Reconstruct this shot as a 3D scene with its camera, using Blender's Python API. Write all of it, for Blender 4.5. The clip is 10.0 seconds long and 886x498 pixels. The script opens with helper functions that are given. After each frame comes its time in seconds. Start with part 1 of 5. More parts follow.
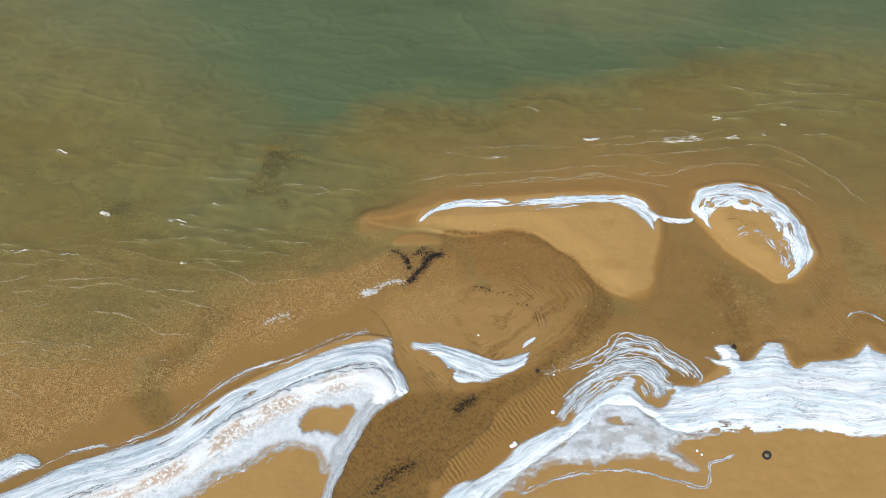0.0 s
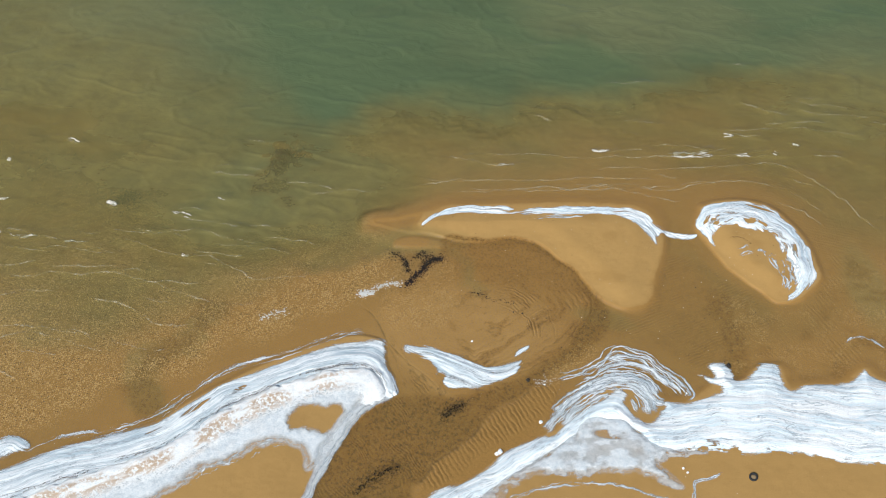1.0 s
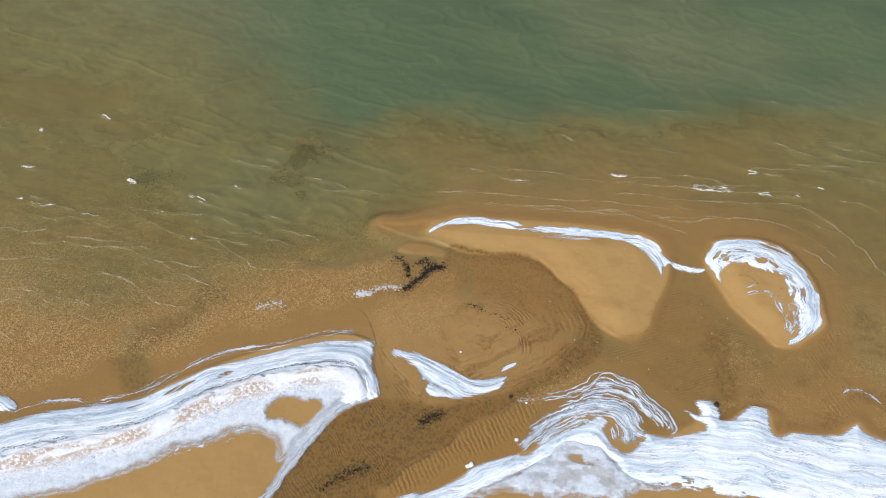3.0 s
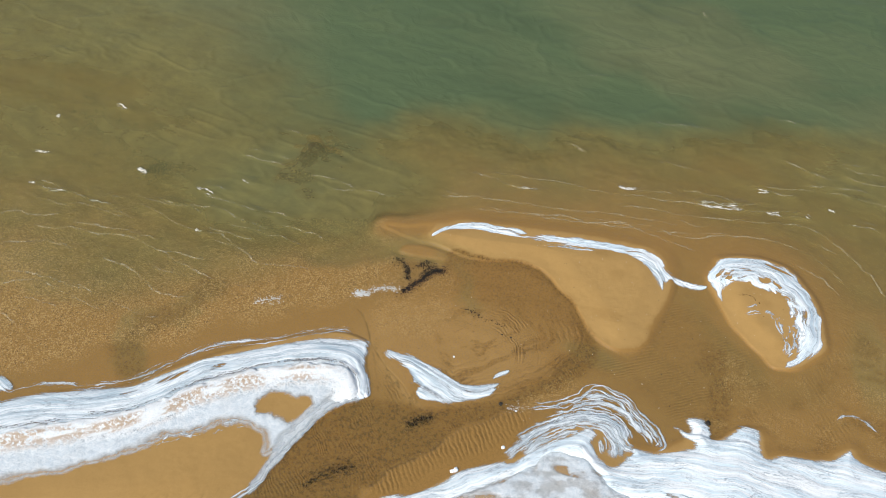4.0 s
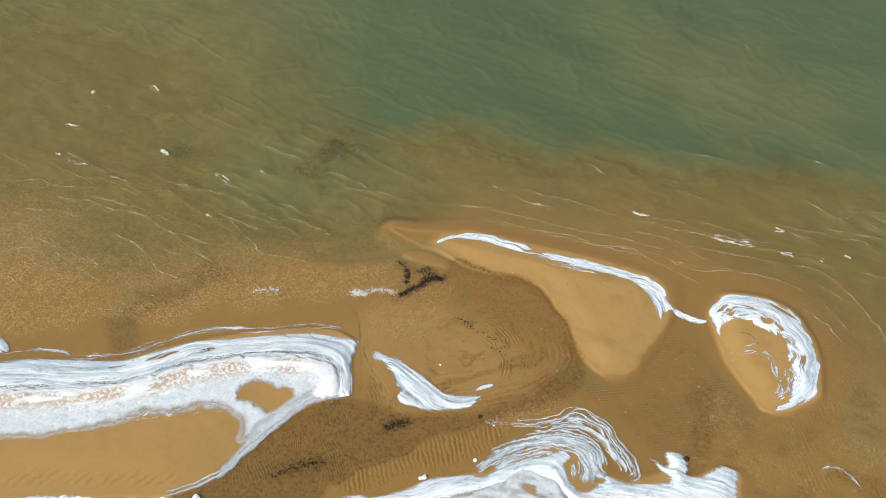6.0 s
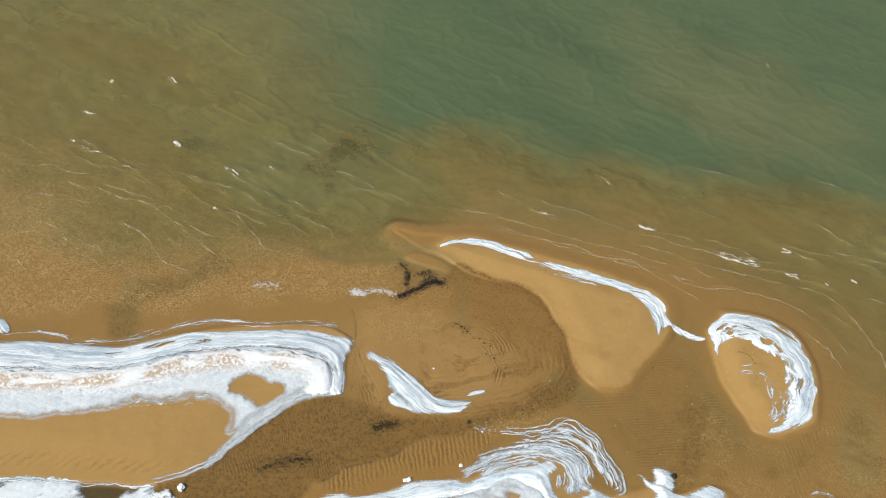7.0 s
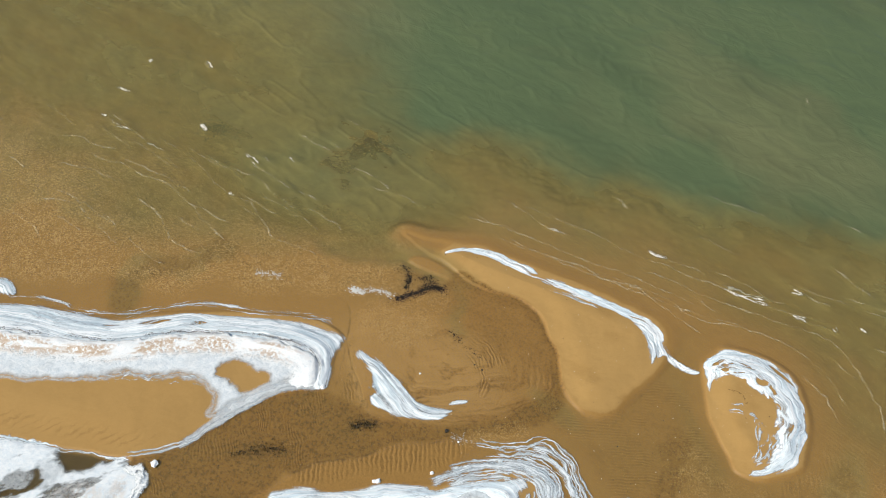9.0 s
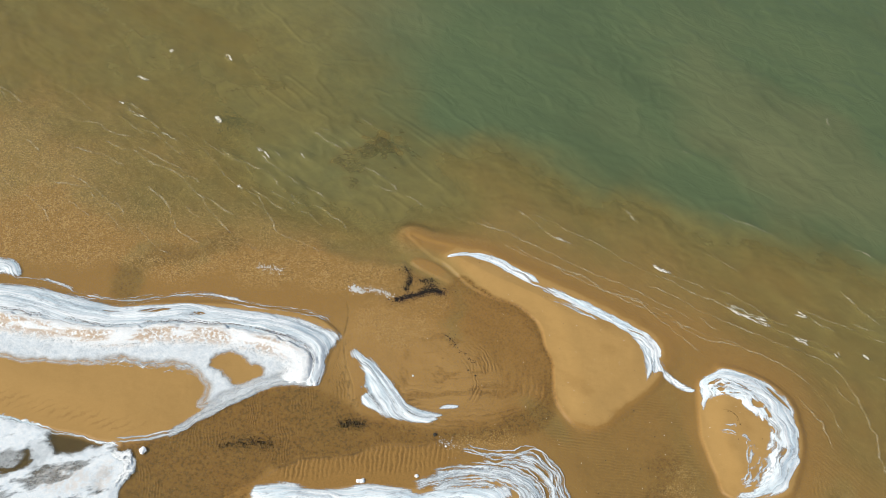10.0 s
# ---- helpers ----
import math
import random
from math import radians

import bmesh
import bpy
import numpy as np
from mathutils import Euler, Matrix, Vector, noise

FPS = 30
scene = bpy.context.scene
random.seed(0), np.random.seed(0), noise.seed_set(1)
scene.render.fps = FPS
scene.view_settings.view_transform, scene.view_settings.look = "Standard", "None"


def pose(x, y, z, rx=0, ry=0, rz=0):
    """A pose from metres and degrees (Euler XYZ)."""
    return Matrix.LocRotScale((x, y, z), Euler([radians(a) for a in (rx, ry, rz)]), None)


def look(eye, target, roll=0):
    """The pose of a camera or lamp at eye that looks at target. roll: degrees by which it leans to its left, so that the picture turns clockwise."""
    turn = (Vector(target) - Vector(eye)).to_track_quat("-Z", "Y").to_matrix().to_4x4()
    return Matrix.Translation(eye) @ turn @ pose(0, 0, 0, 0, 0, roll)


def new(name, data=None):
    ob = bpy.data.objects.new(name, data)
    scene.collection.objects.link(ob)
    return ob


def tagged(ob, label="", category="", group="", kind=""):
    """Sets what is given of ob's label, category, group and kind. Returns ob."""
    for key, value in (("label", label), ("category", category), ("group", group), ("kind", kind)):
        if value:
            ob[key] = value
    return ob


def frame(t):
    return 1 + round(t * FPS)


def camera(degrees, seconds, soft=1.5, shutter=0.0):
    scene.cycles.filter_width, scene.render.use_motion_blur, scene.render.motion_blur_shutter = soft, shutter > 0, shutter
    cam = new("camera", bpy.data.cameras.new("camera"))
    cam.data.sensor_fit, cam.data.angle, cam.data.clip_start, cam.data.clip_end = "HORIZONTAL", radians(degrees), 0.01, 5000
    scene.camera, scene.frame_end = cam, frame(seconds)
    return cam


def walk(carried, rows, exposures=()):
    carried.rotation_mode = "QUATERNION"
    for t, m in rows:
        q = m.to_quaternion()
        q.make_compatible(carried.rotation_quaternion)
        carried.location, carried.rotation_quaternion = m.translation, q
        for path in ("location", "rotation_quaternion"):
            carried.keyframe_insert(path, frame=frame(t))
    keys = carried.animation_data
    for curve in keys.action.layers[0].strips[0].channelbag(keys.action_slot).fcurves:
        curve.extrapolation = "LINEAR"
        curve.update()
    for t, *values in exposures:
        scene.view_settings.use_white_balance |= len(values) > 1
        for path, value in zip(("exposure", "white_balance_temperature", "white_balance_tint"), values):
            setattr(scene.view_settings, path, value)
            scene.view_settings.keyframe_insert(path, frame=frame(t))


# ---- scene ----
cam = camera(42.0, 10.0, 0.95)
PATH = [
    (0, (2.631, -39.599, 50.968), (-0.002, 0.370, 0.0), 0.91),
    (0.5, (3.825, -39.513, 50.970), (0.012, 0.515, 0.0), 0.94),
    (1, (4.962, -39.450, 50.955), (-0.044, 0.693, 0.0), 0.99),
    (1.5, (6.107, -39.355, 50.922), (-0.114, 0.857, 0.0), 1.07),
    (2, (7.284, -39.224, 50.899), (-0.201, 1.015, 0.0), 1.14),
    (2.5, (8.472, -39.043, 50.897), (-0.294, 1.142, 0.0), 1.20),
    (4, (11.926, -38.138, 50.931), (-0.573, 1.510, 0.0), 1.49),
    (4.5, (13.063, -37.774, 50.967), (-0.665, 1.622, 0.0), 1.56),
    (5, (14.161, -37.348, 50.976), (-0.785, 1.746, 0.0), 1.65),
    (5.5, (15.224, -36.929, 50.959), (-0.881, 1.865, 0.0), 1.75),
    (7, (18.329, -35.572, 50.960), (-1.242, 2.170, 0.0), 2.24),
    (7.5, (19.307, -34.998, 50.933), (-1.379, 2.238, 0.0), 2.39),
    (8, (20.294, -34.385, 50.970), (-1.512, 2.312, 0.0), 2.47),
    (8.5, (21.243, -33.686, 51.003), (-1.639, 2.352, 0.0), 2.62),
    (9, (22.202, -32.985, 51.073), (-1.768, 2.407, 0.0), 2.73),
    (9.5, (23.120, -32.226, 51.120), (-1.938, 2.474, 0.0), 2.89),
    (10, (23.995, -31.403, 51.167), (-2.065, 2.487, 0.0), 3.02),
]
walk(cam, [(t, look(eye, target, roll)) for t, eye, target, roll in PATH],
     [(0, 0.06, 6200, 7), (1, 0.06, 6250, 6), (1.5, 0.06, 6180, 7), (2, 0.06, 6080, 10), (2.5, 0.06, 5940, 13), (4, 0.06, 6280, 7), (5.5, 0.06, 6430, 7), (7, 0.06, 6500, 6), (10, 0.06, 6550, 6)])

# ---- sky, sun, exposure ----
SUN_TO = Vector((-0.46, -0.80, 0.80)).normalized()
world = bpy.data.worlds.new("world")
scene.world = world
world.use_nodes = True
wn = world.node_tree
sky = wn.nodes.new("ShaderNodeTexSky")
sky.sky_type = "NISHITA"
sky.sun_disc = False
sky.sun_elevation = math.asin(SUN_TO.z)
sky.sun_rotation = math.atan2(SUN_TO.x, SUN_TO.y)
sky.air_density, sky.dust_density = 1.0, 1.6
wn.links.new(sky.outputs[0], wn.nodes["Background"].inputs[0])
wn.nodes["Background"].inputs[1].default_value = 0.10
sun_data = bpy.data.lights.new("sun", "SUN")
sun_data.energy, sun_data.angle, sun_data.color = 3.8, radians(0.6), (1.0, 0.95, 0.87)
sun = new("sun", sun_data)
sun.matrix_world = look(SUN_TO * 90, (0, 0, 0))


# ---- small mathematics ----
def ramp(a, b, x):
    t = np.clip((x - a) / (b - a), 0.0, 1.0)
    return t * t * (3 - 2 * t)


def lattice(seed):
    return np.random.RandomState(seed).rand(256, 256).astype(np.float32) * 2 - 1


def value_noise(x, y, seed=0):
    """Smooth noise in -1..1, one bump a unit."""
    g = lattice(seed)
    xi, yi = np.floor(x).astype(np.int64), np.floor(y).astype(np.int64)
    fx, fy = x - xi, y - yi
    fx, fy = fx * fx * (3 - 2 * fx), fy * fy * (3 - 2 * fy)
    a, b = xi & 255, yi & 255
    c, d = (xi + 1) & 255, (yi + 1) & 255
    return (g[a, b] * (1 - fx) + g[c, b] * fx) * (1 - fy) + (g[a, d] * (1 - fx) + g[c, d] * fx) * fy


def fbm(x, y, seed=0, octaves=4, gain=0.55):
    total, amp, size = 0.0, 1.0, 0.0
    for k in range(octaves):
        f = 2.03 ** k
        total = total + amp * value_noise(x * f + 17.3 * k, y * f - 9.1 * k, seed + k)
        size += amp
        amp *= gain
    return total / size * 1.5


def bend(points, closed=False, step=6):
    """A smooth curve through the control points."""
    p = np.array(points, float)
    n = len(p)
    out = []
    for i in range(n if closed else n - 1):
        if closed:
            a, b, c, d = p[i - 1], p[i], p[(i + 1) % n], p[(i + 2) % n]
        else:
            b, c = p[i], p[i + 1]
            a, d = (p[i - 1] if i else 2 * b - c), (p[i + 2] if i + 2 < n else 2 * c - b)
        for k in range(step):
            t = k / step
            out.append(0.5 * (2 * b + (c - a) * t + (2 * a - 5 * b + 4 * c - d) * t * t + (3 * b - a - 3 * c + d) * t ** 3))
    if not closed:
        out.append(p[-1])
    return np.array(out)


def nearest(line, x, y, closed=False):
    """Distance from a line, the arc length at the nearest place and the side (left +)."""
    ends = np.roll(line, -1, 0) if closed else line[1:]
    starts = line if closed else line[:-1]
    best = np.full(x.shape, 1e9)
    arc, side, run = np.zeros(x.shape), np.ones(x.shape), 0.0
    for s, e in zip(starts, ends):
        dx, dy = e - s
        length = math.hypot(dx, dy)
        if length < 1e-9:
            continue
        rx, ry = x - s[0], y - s[1]
        t = np.clip((rx * dx + ry * dy) / length ** 2, 0, 1)
        d = (rx - t * dx) ** 2 + (ry - t * dy) ** 2
        hit = d < best
        best = np.where(hit, d, best)
        arc = np.where(hit, run + t * length, arc)
        side = np.where(hit, np.where(dx * ry - dy * rx >= 0, 1.0, -1.0), side)
        run += length
    return np.sqrt(best), arc, side


def inside(loop, x, y):
    """Distance from a closed outline: positive inside."""
    dist, _, _ = nearest(loop, x, y, True)
    odd = np.zeros(x.shape, bool)
    for s, e in zip(loop, np.roll(loop, -1, 0)):
        if s[1] == e[1]:
            continue
        cross = ((s[1] > y) != (e[1] > y)) & (x < (e[0] - s[0]) * (y - s[1]) / (e[1] - s[1]) + s[0])
        odd ^= cross
    return np.where(odd, dist, -dist)


def zone(points, x, y, margin=3.0, step=4):
    """As inside(), worked out only near the outline; -margin farther off."""
    loop = bend(points, True, step)
    lo, hi = loop.min(0) - margin, loop.max(0) + margin
    out = np.full(x.shape, -margin)
    near = (x > lo[0]) & (x < hi[0]) & (y > lo[1]) & (y < hi[1])
    out[near] = np.maximum(inside(loop, x[near], y[near]), -margin)
    return out


def strip(points, x, y, margin=2.0, step=4):
    """Distance, arc length and side from an open line, near it."""
    line = bend(points, False, step)
    lo, hi = line.min(0) - margin, line.max(0) + margin
    near = (x > lo[0]) & (x < hi[0]) & (y > lo[1]) & (y < hi[1])
    d, u, s = np.full(x.shape, margin), np.zeros(x.shape), np.ones(x.shape)
    d[near], u[near], s[near] = nearest(line, x[near], y[near])
    return d, u, s


def spot(x, y, cx, cy, length, width, turn):
    """1 inside a long oval, falling to 0 past its rim."""
    c, s = math.cos(radians(turn)), math.sin(radians(turn))
    a, b = (x - cx) * c + (y - cy) * s, -(x - cx) * s + (y - cy) * c
    return ramp(1.5, 0.7, np.hypot(a / length, b / width))


# ---- materials ----
class Nodes:
    """A short way to write a node material."""

    def __init__(self, name):
        self.material = bpy.data.materials.new(name)
        self.material.use_nodes = True
        self.tree = self.material.node_tree
        self.tree.nodes.clear()
        self.out = self.tree.nodes.new("ShaderNodeOutputMaterial")

    def put(self, socket, value):
        if isinstance(value, bpy.types.NodeSocket):
            self.tree.links.new(value, socket)
        elif value is not None:
            socket.default_value = value

    def node(self, kind, inputs=None):
        n = self.tree.nodes.new("ShaderNode" + kind)
        for key, value in (inputs or {}).items():
            self.put(n.inputs[key], value)
        return n

    def attribute(self, name):
        n = self.node("Attribute")
        n.attribute_name = name
        return n.outputs["Fac"]

    def place(self):
        return self.node("NewGeometry").outputs["Position"]

    def stretched(self, scale, turn=0.0):
        return self.node("Mapping", {"Vector": self.place(), "Scale": scale, "Rotation": (0, 0, turn)}).outputs[0]

    def noise(self, scale, detail=4.0, rough=0.6, vector=None, distortion=0.0):
        return self.node("TexNoise", {"Vector": vector or self.place(), "Scale": scale, "Detail": detail, "Roughness": rough, "Distortion": distortion}).outputs["Fac"]

    def maths(self, op, a, b=0.0, c=0.0):
        n = self.node("Math")
        n.operation = op
        for k, v in enumerate((a, b, c)):
            self.put(n.inputs[k], v)
        return n.outputs[0]

    def span(self, value, a, b, c=0.0, d=1.0):
        n = self.node("MapRange", {"Value": value})
        n.interpolation_type = "SMOOTHSTEP"
        if a > b:
            a, b, c, d = b, a, d, c
        for k, v in enumerate((a, b, c, d)):
            n.inputs[k + 1].default_value = v
        return n.outputs[0]

    def mix(self, fac, a, b, blend="MIX"):
        n = self.node("Mix")
        n.data_type, n.blend_type = "RGBA", blend
        self.put(n.inputs[0], fac)
        self.put(n.inputs[6], a)
        self.put(n.inputs[7], b)
        return n.outputs[2]

    def bump(self, height, strength, distance, normal=None):
        return self.node("Bump", {"Height": height, "Strength": strength, "Distance": distance, "Normal": normal}).outputs[0]

    def finish(self, shader):
        self.tree.links.new(shader, self.out.inputs[0])
        return self.material

    def principled(self, color, rough, normal=None, specular=0.4):
        return self.finish(self.node("BsdfPrincipled", {"Base Color": color, "Roughness": rough, "Normal": normal, "Specular IOR Level": specular}).outputs[0])


def sand_material():
    m = Nodes("beach_sand")
    wet, grit = m.attribute("wet"), m.attribute("grit")
    moss, phase = m.attribute("moss"), m.attribute("phase")
    silt_and_shade, amount, shade_and_dark_bed = m.attribute("silt_and_shade"), m.attribute("ripple"), m.attribute("shade_and_dark_bed")
    broad = m.noise(0.35, 4, 0.6)
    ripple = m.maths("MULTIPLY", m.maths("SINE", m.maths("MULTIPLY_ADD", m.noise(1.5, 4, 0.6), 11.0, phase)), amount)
    middle = m.noise(2.2, 5, 0.65)
    grain = m.noise(38.0, 3, 0.7)
    dry = m.mix(broad, (0.405, 0.25, 0.085, 1), (0.478, 0.304, 0.111, 1))
    soaked = m.mix(middle, (0.295, 0.168, 0.046, 1), (0.36, 0.212, 0.064, 1))
    color = m.mix(wet, dry, soaked)
    color = m.mix(m.maths("MULTIPLY", moss, m.span(broad, 0.3, 0.65, 0.6, 1.0)), color, m.mix(middle, (0.215, 0.158, 0.054, 1), (0.34, 0.255, 0.090, 1)))
    color = m.mix(m.maths("MULTIPLY", silt_and_shade, m.span(middle, 0.25, 0.7, 0.55, 1.0)), color, (0.222, 0.112, 0.020, 1))
    mottle = m.maths("MULTIPLY", m.maths("MULTIPLY", silt_and_shade, 0.8), m.span(m.noise(6.5, 6, 0.78), 0.47, 0.60))
    color = m.mix(mottle, color, (0.075, 0.042, 0.014, 1))
    # shell grit and pebbles
    cells = m.node("TexVoronoi", {"Vector": m.place(), "Scale": 9.0, "Randomness": 1.0})
    cells_small = m.node("TexVoronoi", {"Vector": m.place(), "Scale": 20.0, "Randomness": 1.0})
    tone = m.node("SeparateColor", {"Color": cells.outputs["Color"]}).outputs[0]
    tone_small = m.node("SeparateColor", {"Color": cells_small.outputs["Color"]}).outputs[1]
    patch = m.span(m.noise(0.9, 4, 0.7), 0.30, 0.55, 0.25, 1.0)
    pale = m.maths("MULTIPLY", m.span(tone, 0.62, 0.78), m.span(cells.outputs["Distance"], 0.5, 0.25))
    pale = m.maths("MAXIMUM", pale, m.maths("MULTIPLY", m.span(tone_small, 0.66, 0.8), 0.8))
    dark = m.maths("MULTIPLY", m.span(tone, 0.40, 0.22), m.span(cells.outputs["Distance"], 0.5, 0.2))
    strength = m.maths("MULTIPLY", grit, patch)
    color = m.mix(m.maths("MULTIPLY", strength, m.maths("MULTIPLY", pale, 0.72)), color, (0.66, 0.47, 0.20, 1))
    color = m.mix(m.maths("MULTIPLY", strength, m.maths("MULTIPLY", dark, 0.8)), color, (0.09, 0.055, 0.02, 1))
    color = m.mix(0.22, color, m.mix(grain, (0.10, 0.06, 0.02, 1), (0.62, 0.42, 0.17, 1)), "OVERLAY")
    # shade painted into creases, and the dark weed bed and pool floor
    color = m.mix(shade_and_dark_bed, color, (0.06, 0.035, 0.012, 1))
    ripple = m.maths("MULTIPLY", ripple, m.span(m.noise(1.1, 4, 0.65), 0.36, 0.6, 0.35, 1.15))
    # trough shade of the ripples painted into the colour, besides the bump
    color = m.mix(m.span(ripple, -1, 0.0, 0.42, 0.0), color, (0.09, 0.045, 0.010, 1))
    relief = m.maths("ADD", m.maths("MULTIPLY", grain, 0.25), m.maths("MULTIPLY", middle, 0.6))
    relief = m.maths("ADD", relief, m.maths("MULTIPLY", m.maths("MULTIPLY", pale, strength), 0.6))
    normal = m.bump(ripple, 0.6, 0.022, m.bump(relief, 0.45, 0.05))
    return m.principled(color, m.span(wet, 0, 1, 0.9, 0.42), normal, 0.3)


def water_material():
    m = Nodes("shallow_sea_water")
    depth = m.attribute("depth")
    clouds = m.noise(0.16, 5, 0.6, m.stretched((0.55, 1.3, 1), 0.15))
    murk = m.maths("SUBTRACT", 1.0, m.maths("EXPONENT", m.maths("MULTIPLY", depth, m.span(clouds, 0.3, 0.7, -1.0, -2.2))))
    plume_and_sheen = m.attribute("plume_and_sheen")
    silty = m.mix(m.span(m.noise(0.8, 7, 0.72, m.stretched((0.85, 1.1, 1), 0.1), 0.4), 0.26, 0.74), (0.186, 0.164, 0.063, 1), (0.284, 0.238, 0.082, 1))
    green = m.mix(clouds, (0.088, 0.128, 0.066, 1), (0.116, 0.146, 0.064, 1))
    green = m.mix(plume_and_sheen, green, (0.178, 0.176, 0.082, 1))
    body = m.mix(m.span(depth, 0.35, 1.5), silty, green)
    tint = m.mix(m.span(depth, 0.0, 0.8), (1, 1, 1, 1), (0.90, 0.90, 0.72, 1))
    swell = m.noise(0.85, 3, 0.5, m.stretched((0.8, 1.3, 1), 0.2), 0.8)
    fine = m.noise(3.2, 4, 0.6, m.stretched((0.85, 1.2, 1), 0.2), 0.8)
    amount = m.span(depth, 0.01, 0.2, 0.0, 1.0)
    relief = m.maths("MULTIPLY", m.maths("ADD", swell, m.maths("MULTIPLY", fine, 0.15)), amount)
    normal = m.bump(relief, 0.40, 0.18)
    clear = m.node("BsdfTransparent", {"Color": tint}).outputs[0]
    turbid = m.node("BsdfDiffuse", {"Color": body, "Normal": normal}).outputs[0]
    inner = m.node("MixShader", {0: murk, 1: clear, 2: turbid}).outputs[0]
    gloss = m.node("BsdfGlossy", {"Color": (1, 1, 1, 1), "Roughness": 0.30, "Normal": normal}).outputs[0]
    facing = m.node("LayerWeight", {"Blend": 0.5, "Normal": normal}).outputs["Facing"]
    fresnel = m.maths("MULTIPLY_ADD", m.maths("POWER", facing, 5.0), 0.98, 0.02)
    return m.finish(m.node("MixShader", {0: fresnel, 1: inner, 2: gloss}).outputs[0])


def ice_material(name, lumpy, low, high):
    """Snow-dusted ice: bands along the flow (u, v) or a lumpy crust, from a low to a high tone; where the cover is thin the sand shows through."""
    m = Nodes(name)
    cover, u, v, dirt = m.attribute("cover"), m.attribute("flow_u"), m.attribute("flow_v"), m.attribute("dirt")
    rough = m.attribute("rough")

    def flow(a, b, shift=0.0):
        n = m.node("CombineXYZ")
        m.put(n.inputs[0], m.maths("MULTIPLY_ADD", u, a, shift))
        m.put(n.inputs[1], m.maths("MULTIPLY", v, b))
        return n.outputs[0]

    crumbs = m.noise(13.0, 5, 0.75)
    if lumpy:
        fine, coarse, broad = m.noise(17.0, 5, 0.72), m.noise(5.0, 5, 0.68, None, 0.6), m.noise(1.3, 5, 0.65, None, 0.8)
        shade = m.maths("MULTIPLY_ADD", fine, 0.45, m.maths("MULTIPLY_ADD", coarse, 0.35, m.maths("MULTIPLY", broad, 0.20)))
        shade = m.maths("MULTIPLY_ADD", m.maths("SUBTRACT", shade, 0.5), m.span(rough, 0.15, 0.9, 0.45, 1.0), 0.5)
        shade = m.maths("MULTIPLY_ADD", m.span(rough, 0.15, 0.95), 0.08, shade)
        lines = 0.0
    else:
        fine, coarse, broad = m.noise(1.0, 5, 0.68, flow(0.55, 15.0)), m.noise(1.0, 5, 0.62, flow(0.33, 4.6, 4.0), 0.3), m.noise(1.0, 4, 0.6, flow(0.16, 1.3, 9.0), 0.3)
        shade = m.maths("MULTIPLY_ADD", fine, 0.36, m.maths("MULTIPLY_ADD", coarse, 0.34, m.maths("MULTIPLY", broad, 0.30)))

        def crack(a, b, shift, wide, depth):
            away = m.maths("ABSOLUTE", m.maths("SUBTRACT", m.noise(1.0, 5, 0.62, flow(a, b, shift), 0.35), 0.5))
            return m.span(away, 0.0, wide, depth, 0.0)

        lines = m.maths("MAXIMUM", m.maths("MAXIMUM", crack(0.17, 1.3, 15.0, 0.016, 0.85), crack(0.30, 3.2, 31.0, 0.020, 0.6)), crack(0.5, 7.0, 47.0, 0.03, 0.35))
        lines = m.maths("MULTIPLY", lines, m.span(m.noise(0.9, 4, 0.65), 0.36, 0.56))
    uneven = m.maths("ADD", m.maths("MULTIPLY_ADD", fine, 1.4, -0.70), m.maths("MULTIPLY_ADD", coarse, 1.2, -0.60))
    uneven = m.maths("ADD", uneven, m.maths("MULTIPLY_ADD", crumbs, 1.2, -0.60))
    solid = m.span(m.maths("MULTIPLY_ADD", uneven, rough, cover), 0.06, 0.92)
    color = m.mix(m.span(shade, 0.40, 0.58), low, high)
    color = m.mix(m.span(cover, 0.2, 1.0, 0.55, 0.0), color, (0.56, 0.62, 0.66, 1))
    color = m.mix(lines, color, (0.33, 0.37, 0.41, 1))
    stain = m.maths("MULTIPLY", dirt, m.span(m.noise(5.0, 5, 0.7), 0.40, 0.55))
    color = m.mix(stain, color, m.mix(crumbs, (0.34, 0.19, 0.08, 1), (0.62, 0.44, 0.28, 1)))
    color = m.mix(m.maths("MULTIPLY", m.span(crumbs, 0.30, 0.45, 0.34, 0.0), m.span(rough, 0.15, 0.8, 0.3, 1.0)), color, (0.42, 0.44, 0.45, 1))
    relief = m.maths("ADD", m.maths("MULTIPLY", fine, 0.5), m.maths("ADD", m.maths("MULTIPLY", coarse, 0.6), m.maths("MULTIPLY", crumbs, 0.7)))
    relief = m.maths("MULTIPLY", relief, m.span(rough, 0.0, 0.9, 0.25, 1.0))
    normal = m.bump(relief, 0.55, 0.06 if lumpy else 0.045)
    film = m.node("BsdfPrincipled", {"Base Color": color, "Roughness": 0.55, "Normal": normal, "Specular IOR Level": 0.3}).outputs[0]
    return m.finish(m.node("MixShader", {0: solid, 1: m.node("BsdfTransparent").outputs[0], 2: film}).outputs[0])


def plain(name, a, b, scale, rough, bump=0.3, depth=0.02, specular=0.4):
    m = Nodes(name)
    n = m.noise(scale, 5, 0.65)
    return m.principled(m.mix(n, (*a, 1), (*b, 1)), rough, m.bump(n, bump, depth), specular)


